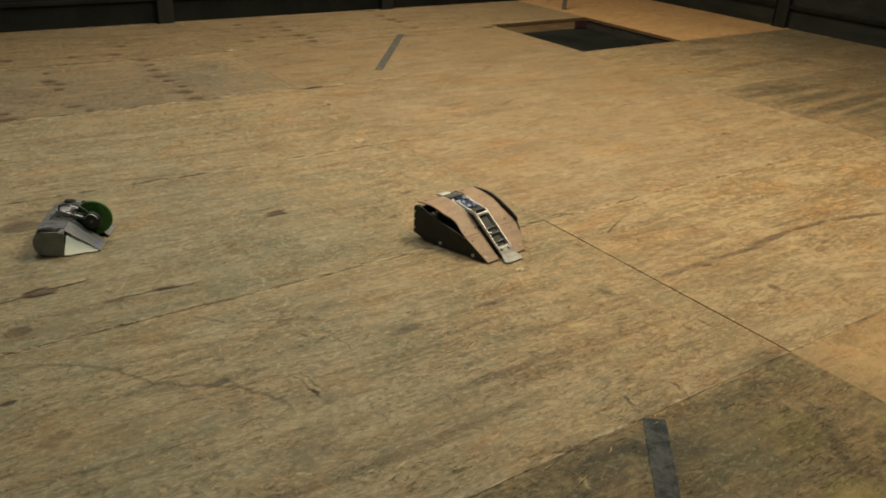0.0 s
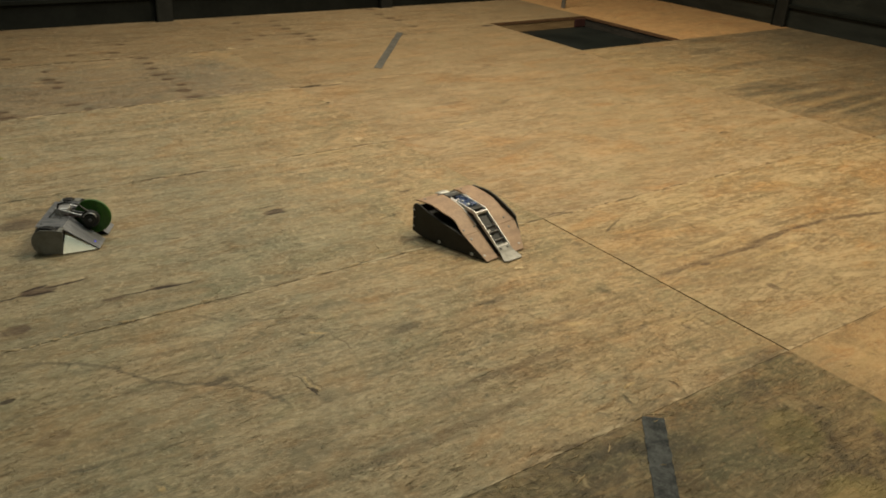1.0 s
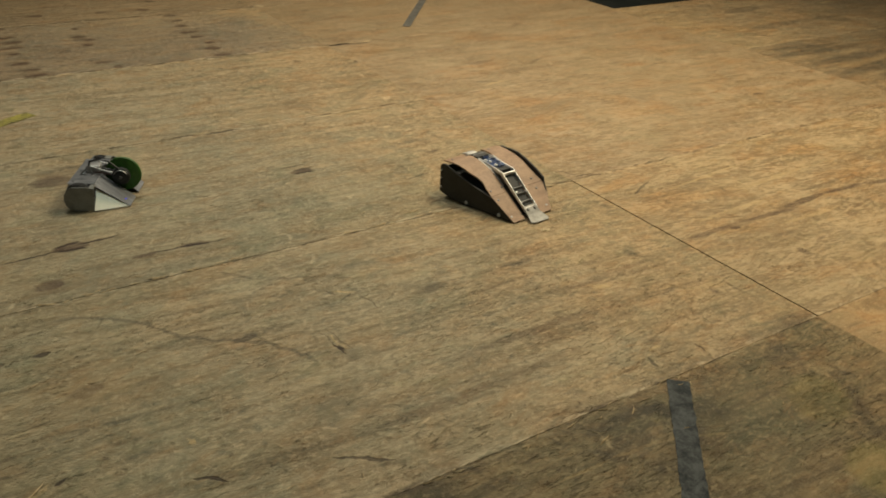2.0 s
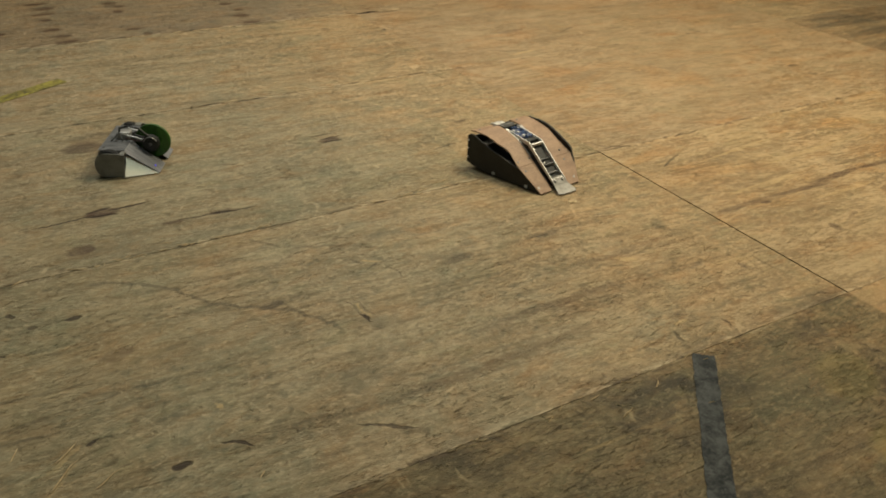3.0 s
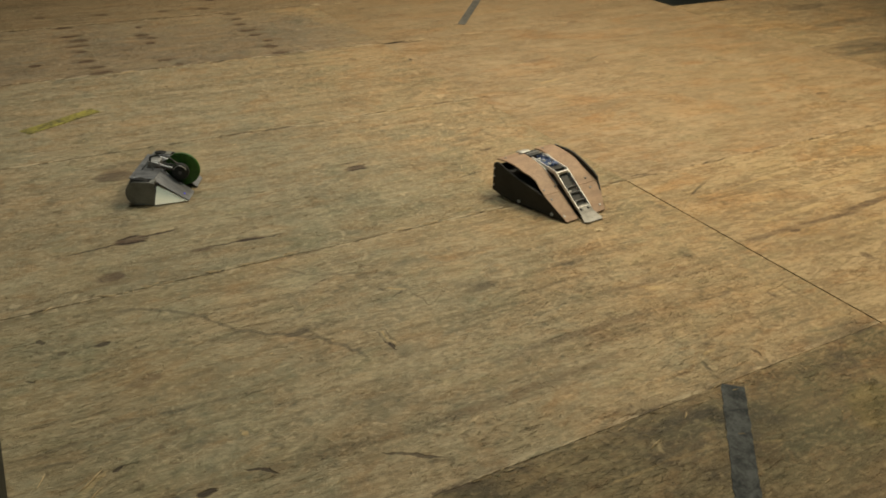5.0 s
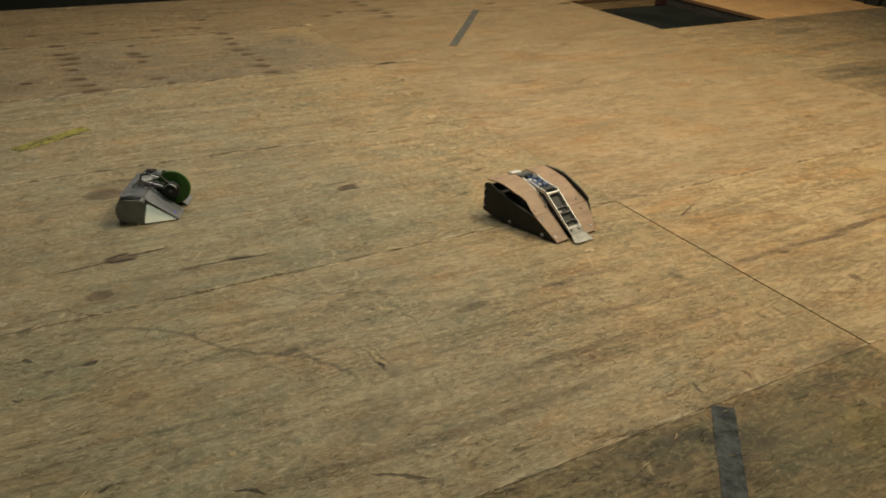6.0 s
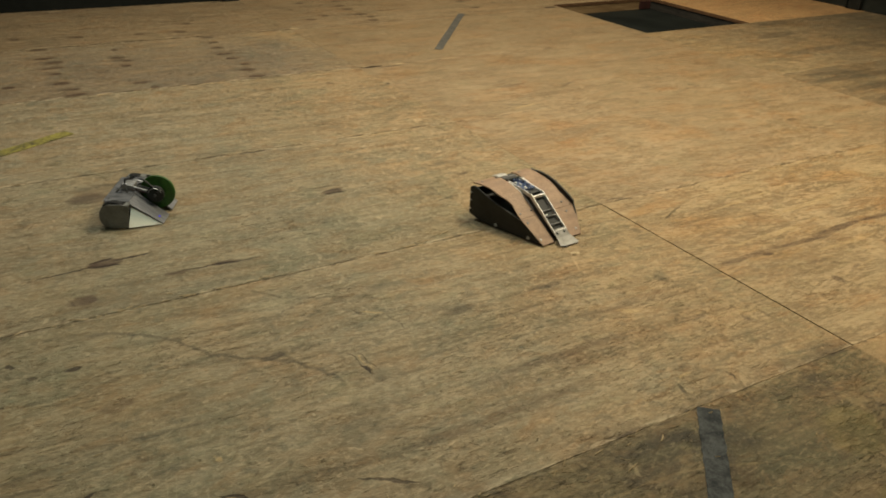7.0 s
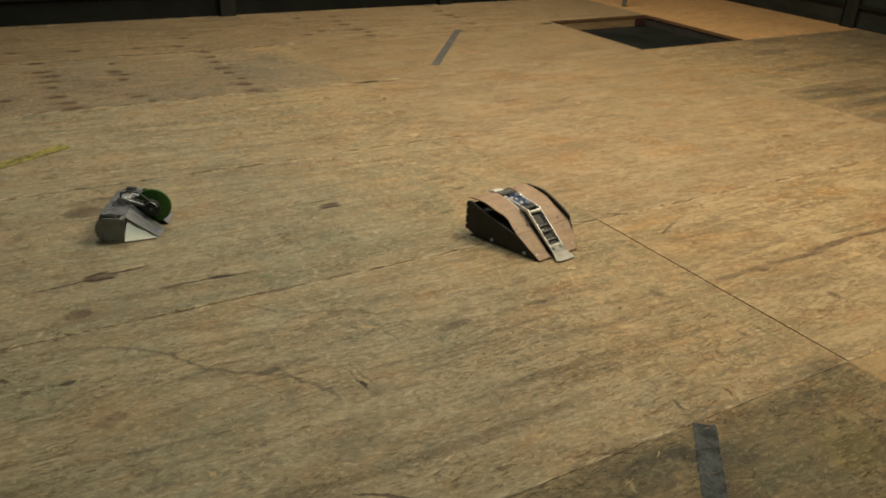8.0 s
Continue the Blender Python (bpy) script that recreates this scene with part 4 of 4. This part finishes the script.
    # electronics in the rear of the slot
    part("battery", box(-0.156, -0.108, -0.042, 0.026, 0.118, 0.1605, 0.004), black_plastic, body, "black battery block")
    part("strap", box(-0.137, -0.128, -0.0426, 0.0266, 0.119, 0.1612, 0.001), steel_dark, body)
    part("circuit_board", box(-0.098, -0.018, -0.027, 0.027, 0.140, 0.1485, 0.001), blue_plastic, body, "blue circuit board")
    part("speed_controller", box(-0.012, 0.020, -0.026, 0.026, 0.128, 0.1445, 0.002), black_plastic, body, "black speed controller")
    for x, y in ((-0.094, 0.012), (-0.058, -0.014), (-0.034, 0.012), (-0.022, -0.018), (-0.078, -0.020)):
        part("connector", box(x - 0.006, x + 0.006, y - 0.0045, y + 0.0045, 0.148, 0.1555, 0.001), white_plastic, body, "white connector")
    for k, m in ((0, blue_plastic), (1, black_plastic), (2, blue_plastic)):
        y = -0.012 + 0.012 * k
        part("wire", bent_rod([(-0.12, y, 0.150), (-0.095, -y - 0.004, 0.158), (-0.06, y + 0.006, 0.159), (-0.03, -y, 0.156), (-0.004, y, 0.147)], 0.0022), m, body)
    bracket = slab([(R - 0.012, 0.156), (R + 0.012, 0.163), (R + 0.028, 0.163), (R + 0.028, 0.160), (R + 0.012, 0.160), (R - 0.012, 0.153)], -0.054, -0.006, 0.0006)
    part("rear_bracket", bracket, brushed, body, "bare aluminium rear bracket")
    return body


WEDGE = (1.983, 2.412, -82.5)
wedge_robot(pose(WEDGE[0], WEDGE[1], 0.002, 0, 0, WEDGE[2]))


# ---- spinner robot ----
def spinner_robot(at):
    """A two-wheeled steel box with a wedge and a green disc: x forwards, y to its left."""
    body = new("spinner_robot")
    body.matrix_world = at
    tagged(body, "small steel box robot with green spinning disc, standing still", "robot")
    HW, IN = 0.160, 0.120
    chassis = [(-0.052, 0.014), (-0.056, 0.07), (-0.044, 0.092), (0.05, 0.097), (0.05, 0.01)]
    shell = part("chassis", slab(chassis, -IN, IN, 0.003), steel_sheet, body, "folded steel box")
    part("top_plate", box(-0.047, 0.052, -IN - 0.002, IN + 0.002, 0.0965, 0.099, 0.001), steel_sheet, body)
    for y in (-0.10, 0.0, 0.10):
        part("rivet", rod((-0.030, y, 0.0985), (-0.030, y, 0.1008), 0.0032, None, 8), steel_dark, shell)
    for s in (-1, 1):
        # wedge halves either side of the disc slot
        bm = bmesh.new()
        pts = [(0.05, s * 0.022, 0.0975), (0.05, s * (IN + 0.012), 0.0975), (0.056, s * (HW - 0.040), 0.083), (0.168, s * (IN - 0.010), 0.004), (0.168, s * 0.022, 0.004)]
        a = [bm.verts.new(p) for p in pts]
        b = [bm.verts.new((x - 0.002, y, max(0.001, z - 0.003))) for x, y, z in pts]
        for q in ((0, 1, 3, 4), (1, 2, 3)):
            bm.faces.new([a[i] for i in q])
            bm.faces.new([b[i] for i in q[::-1]])
        for i in range(5):
            j = (i + 1) % 5
            bm.faces.new((a[i], a[j], b[j], b[i]))
        wedge = part("wedge_plate", bm, wedge_steel, body, "sloping steel wedge plate")
        part("lamp", box(0.143, 0.149, s * 0.082 - 0.005, s * 0.082 + 0.005, 0.019, 0.0228, 0.001), led_blue, wedge, "glowing blue lamp")
        # folded cheek under the outer edge of the wedge, its glint painted pale
        cheek = bmesh.new()
        tri = [(0.050, s * (HW - 0.003), 0.004), (0.053, s * (HW - 0.048), 0.073), (0.090, s * (HW - 0.050), 0.0515), (0.167, s * (IN - 0.011), 0.003), (0.045, s * (IN - 0.01), 0.004)]
        vs = [cheek.verts.new(p) for p in tri]
        for f in ((0, 1, 2), (0, 2, 3), (0, 3, 4), (0, 4, 1), (1, 4, 2), (2, 4, 3)):
            cheek.faces.new([vs[i] for i in f])
        part("cheek_plate", cheek, glint_metal, body, "bare metal cheek with reflected light painted in as pale colour")
        # wheel between the chassis and a side guard
        wheel = part("wheel", rod((0, s * (IN + 0.004), 0.053), (0, s * (HW - 0.007), 0.053), 0.0525, None, 32, 0.004), rubber, body, "black rubber wheel", True)
        for k in range(3):
            y = s * (IN + 0.010 + 0.0095 * k)
            part("tread_rib", rod((0, y - 0.0022, 0.053), (0, y + 0.0022, 0.053), 0.0532, None, 32, 0.0006), rubber, wheel, "", True)
        guard = [(-0.020, 0.004), (0.051, 0.004), (0.060, 0.094), (0.04, 0.099), (-0.018, 0.100), (-0.036, 0.092), (-0.050, 0.072), (-0.054, 0.050), (-0.049, 0.026), (-0.036, 0.010)]
        part("side_guard", slab(guard, s * HW - 0.002 - 0.002 * s, s * HW + 0.002 - 0.002 * s, 0.001), guard_steel, body, "grey rounded side guard")
        part("guard_lip", box(-0.028, 0.046, min(s * (IN + 0.004), s * (HW - 0.004)), max(s * (IN + 0.004), s * (HW - 0.004)), 0.0985, 0.1005, 0.0006) if s > 0 else box(0.040, 0.057, -(HW - 0.004), -(IN + 0.004), 0.090, 0.0975, 0.0006), guard_steel, body)
    # weapon: the disc on an axle between two struts, its motor on the near side
    part("slot_lining", box(0.052, 0.06, -0.021, 0.021, 0.004, 0.09), black_plastic, body)
    cx, cz = 0.127, 0.091
    disc = part("disc", rod((cx, -0.006, cz), (cx, 0.006, cz), 0.067, None, 48, 0.0015), green_paint, body, "green painted steel disc", True)
    part("disc_hub", rod((cx, -0.013, cz), (cx, 0.013, cz), 0.026, None, 20, 0.002), chrome, disc, "bright steel hub", True)
    for k in range(6):
        t = math.tau * k / 6
        part("disc_bolt", rod((cx + 0.019 * math.cos(t), -0.0155, cz + 0.019 * math.sin(t)), (cx + 0.019 * math.cos(t), -0.0125, cz + 0.019 * math.sin(t)), 0.003, None, 6), steel_dark, disc)
    part("axle", rod((cx, -0.048, cz), (cx, 0.036, cz), 0.006, None, 12), steel_dark, disc)
    part("axle_nut", rod((cx, 0.030, cz), (cx, 0.041, cz), 0.009, None, 6), steel_dark, disc)
    motor = part("motor", rod((cx - 0.002, -0.036, cz), (cx - 0.002, -0.014, cz), 0.033, None, 28, 0.004), motor_black, body, "dark round motor", True)
    part("motor_cap", rod((cx - 0.002, -0.041, cz), (cx - 0.002, -0.036, cz), 0.017, None, 20, 0.002), motor_black, motor, "", True)
    part("motor_ring", bent_rod([(cx - 0.002 + 0.026 * math.cos(t), -0.0365, cz + 0.026 * math.sin(t)) for t in [math.radians(20 + 14 * k) for k in range(11)]], 0.0022), hoop_steel, motor, "bright arc on the motor rim")
    for s in (-1, 1):
        part("arm_plate", slab([(0.01, 0.098), (0.045, 0.099), (cx + 0.016, cz - 0.012), (cx + 0.010, cz + 0.014), (0.06, 0.121)], s * 0.0148 - 0.0014, s * 0.0148 + 0.0014, 0.0006), steel_dark, body)
        y = s * 0.034
        part("strut", bent_rod([(-0.022, y, 0.098), (0.012, y * 0.98, 0.132), (cx - 0.004, y * 0.86, cz + 0.004)], 0.0036), hoop_steel, body, "bright steel strut")
        part("strut", bent_rod([(0.022, y, 0.099), (0.012, y * 0.98, 0.132)], 0.0032), hoop_steel, body, "bright steel strut")
    part("strut_bar", rod((-0.006, -0.034, 0.1145), (-0.006, 0.034, 0.1145), 0.003), hoop_steel, body)
    part("guard_hoop", bent_rod([(0.012, -0.032, 0.130), (0.016, -0.030, 0.150), (0.045, -0.028, 0.158), (0.085, -0.028, 0.150), (cx - 0.008, -0.030, cz + 0.03)], 0.0036), black_plastic, body, "black bent hose over the motor")
    part("bearing_block", box(-0.004, 0.046, -0.020, 0.020, 0.0995, 0.128, 0.004), hoop_steel, body, "scratched bright steel bearing block")
    part("motor_lead", bent_rod([(0.03, -0.022, 0.103), (0.06, -0.040, 0.108), (0.09, -0.034, 0.098)], 0.0018), dull_red, body, "thin red motor lead")
    part("power_link", box(-0.012, 0.004, 0.040, 0.062, 0.0995, 0.109, 0.002), red_paint, body, "red power link")
    return body


SPIN = (0.589, 3.197, -28.0)
spinner_robot(pose(SPIN[0], SPIN[1], 0.001, 0, 0, SPIN[2]))

# ---- thin pole behind the pit ----
pale_steel = plain("pale_grey_steel", (0.10, 0.10, 0.09), (0.17, 0.165, 0.15), 0.5, 0.1, 12, 0.2)
thing("floor_pole", rod((6.361, 6.721, 0.001), (6.361, 6.721, 0.9), 0.024, None, 16, 0.003), pale_steel, "thin pale grey pole standing behind the pit", "pole", smooth=True)


# ---- splinters and chips ----
def sliver(bm, x, y, turn, length, width, lift, rng):
    """A torn fibre of wood, tapered at both ends, lying on the floor."""
    m = Matrix.Translation((x, y, 0.0018)) @ Matrix.Rotation(radians(turn), 4, "Z") @ Matrix.Rotation(radians(-lift), 4, "Y")
    prof = ((-0.5, 0.15), (-0.2, 1.0), (0.25, 0.8), (0.5, 0.1))
    rings = []
    for s, w in prof:
        bend = rng.uniform(-0.06, 0.06) * length
        rings.append([bm.verts.new(m @ Vector((s * length, bend + dy * w * width, dz * w * width + (0.5 + s) * 0.001))) for dy, dz in ((-0.5, 0.0), (0.5, 0.0), (0.0, 0.55))])
    for p, q in zip(rings, rings[1:]):
        for i in range(3):
            j = (i + 1) % 3
            bm.faces.new((p[i], p[j], q[j], q[i]))
    bm.faces.new(rings[0])
    bm.faces.new(rings[-1][::-1])


def knot_plug(x, y, r):
    """A loose scab of wood, raised and cracked, lying where a knot broke out."""
    rng = random.Random(5)
    bm = bmesh.new()
    low, top = [], []
    for k in range(14):
        t = math.tau * k / 14
        q = r * rng.uniform(0.75, 1.1)
        low.append(bm.verts.new((q * math.cos(t), 0.62 * q * math.sin(t), 0.0)))
        top.append(bm.verts.new((0.72 * q * math.cos(t), 0.45 * q * math.sin(t), rng.uniform(0.002, 0.0055))))
    mid = bm.verts.new((0, 0, 0.0015))
    for k in range(14):
        j = (k + 1) % 14
        bm.faces.new((low[k], low[j], top[j], top[k]))
        bm.faces.new((top[k], top[j], mid))
    bm.faces.new(low[::-1])
    return thing("wood_scab", bm, splinter_wood, "broken scab of pale wood on the plywood", "wood scab", at=pose(x, y, 0.001, 0, 0, 20))


knot_plug(1.986, 2.122, 0.024)
rng = random.Random(11)
chips = bmesh.new()
for _ in range(420):
    x, y = rng.uniform(0.05, 7.6), rng.uniform(0.7, 7.35)
    if PX0 - 0.05 < x < PX1 + 0.05 and PY0 - 0.05 < y < PY1 + 0.05:
        continue
    sliver(chips, x, y, rng.gauss(0, 45), rng.uniform(0.008, 0.035), rng.uniform(0.0015, 0.004), 0, rng)
for _ in range(46):
    sliver(chips, rng.uniform(0.1, 2.3), YS[2] + rng.gauss(0, 0.006), rng.gauss(0, 14), rng.uniform(0.015, 0.06), rng.uniform(0.0025, 0.006), 0, rng)
for _ in range(26):
    sliver(chips, rng.uniform(0.8, 2.3), YS[1] - abs(rng.gauss(0, 0.03)), rng.gauss(20, 40), rng.uniform(0.012, 0.04), rng.uniform(0.002, 0.004), 0, rng)
for _ in range(44):
    sliver(chips, rng.uniform(0.6, 3.2), YS[4] - 0.006 - abs(rng.gauss(0, 0.012)), rng.gauss(0, 5), rng.uniform(0.02, 0.09), rng.uniform(0.002, 0.006), 0, rng)
for _ in range(18):
    sliver(chips, rng.uniform(0.3, 2.6), YS[5] + rng.gauss(0, 0.012), rng.gauss(0, 5), rng.uniform(0.03, 0.09), rng.uniform(0.003, 0.006), 0, rng)
thing("wood_chips", chips, splinter_wood, "pale wood chips and fibres scattered over the plywood", "wood chips", kind="stuff")
for x, y, turn, length, width in ((0.114, 1.626, 40, 0.085, 0.0045), (0.106, 1.557, 48, 0.105, 0.004), (0.183, 1.501, 30, 0.075, 0.004), (0.014, 1.674, 59, 0.05, 0.003), (1.367, 1.117, 20, 0.05, 0.004),
                                  (1.779, 2.813, -40, 0.06, 0.004), (1.819, 2.864, 60, 0.05, 0.004), (2.061, 2.159, 10, 0.03, 0.004), (1.62, 2.488, 5, 0.08, 0.005), (1.518, 2.456, 2, 0.07, 0.004)):
    bm = bmesh.new()
    sliver(bm, x, y, turn, length, width, 0, rng)
    thing("wood_splinter", bm, splinter_wood, "pale splinter of torn plywood on the floor", "splinter", "splinters on the floor")
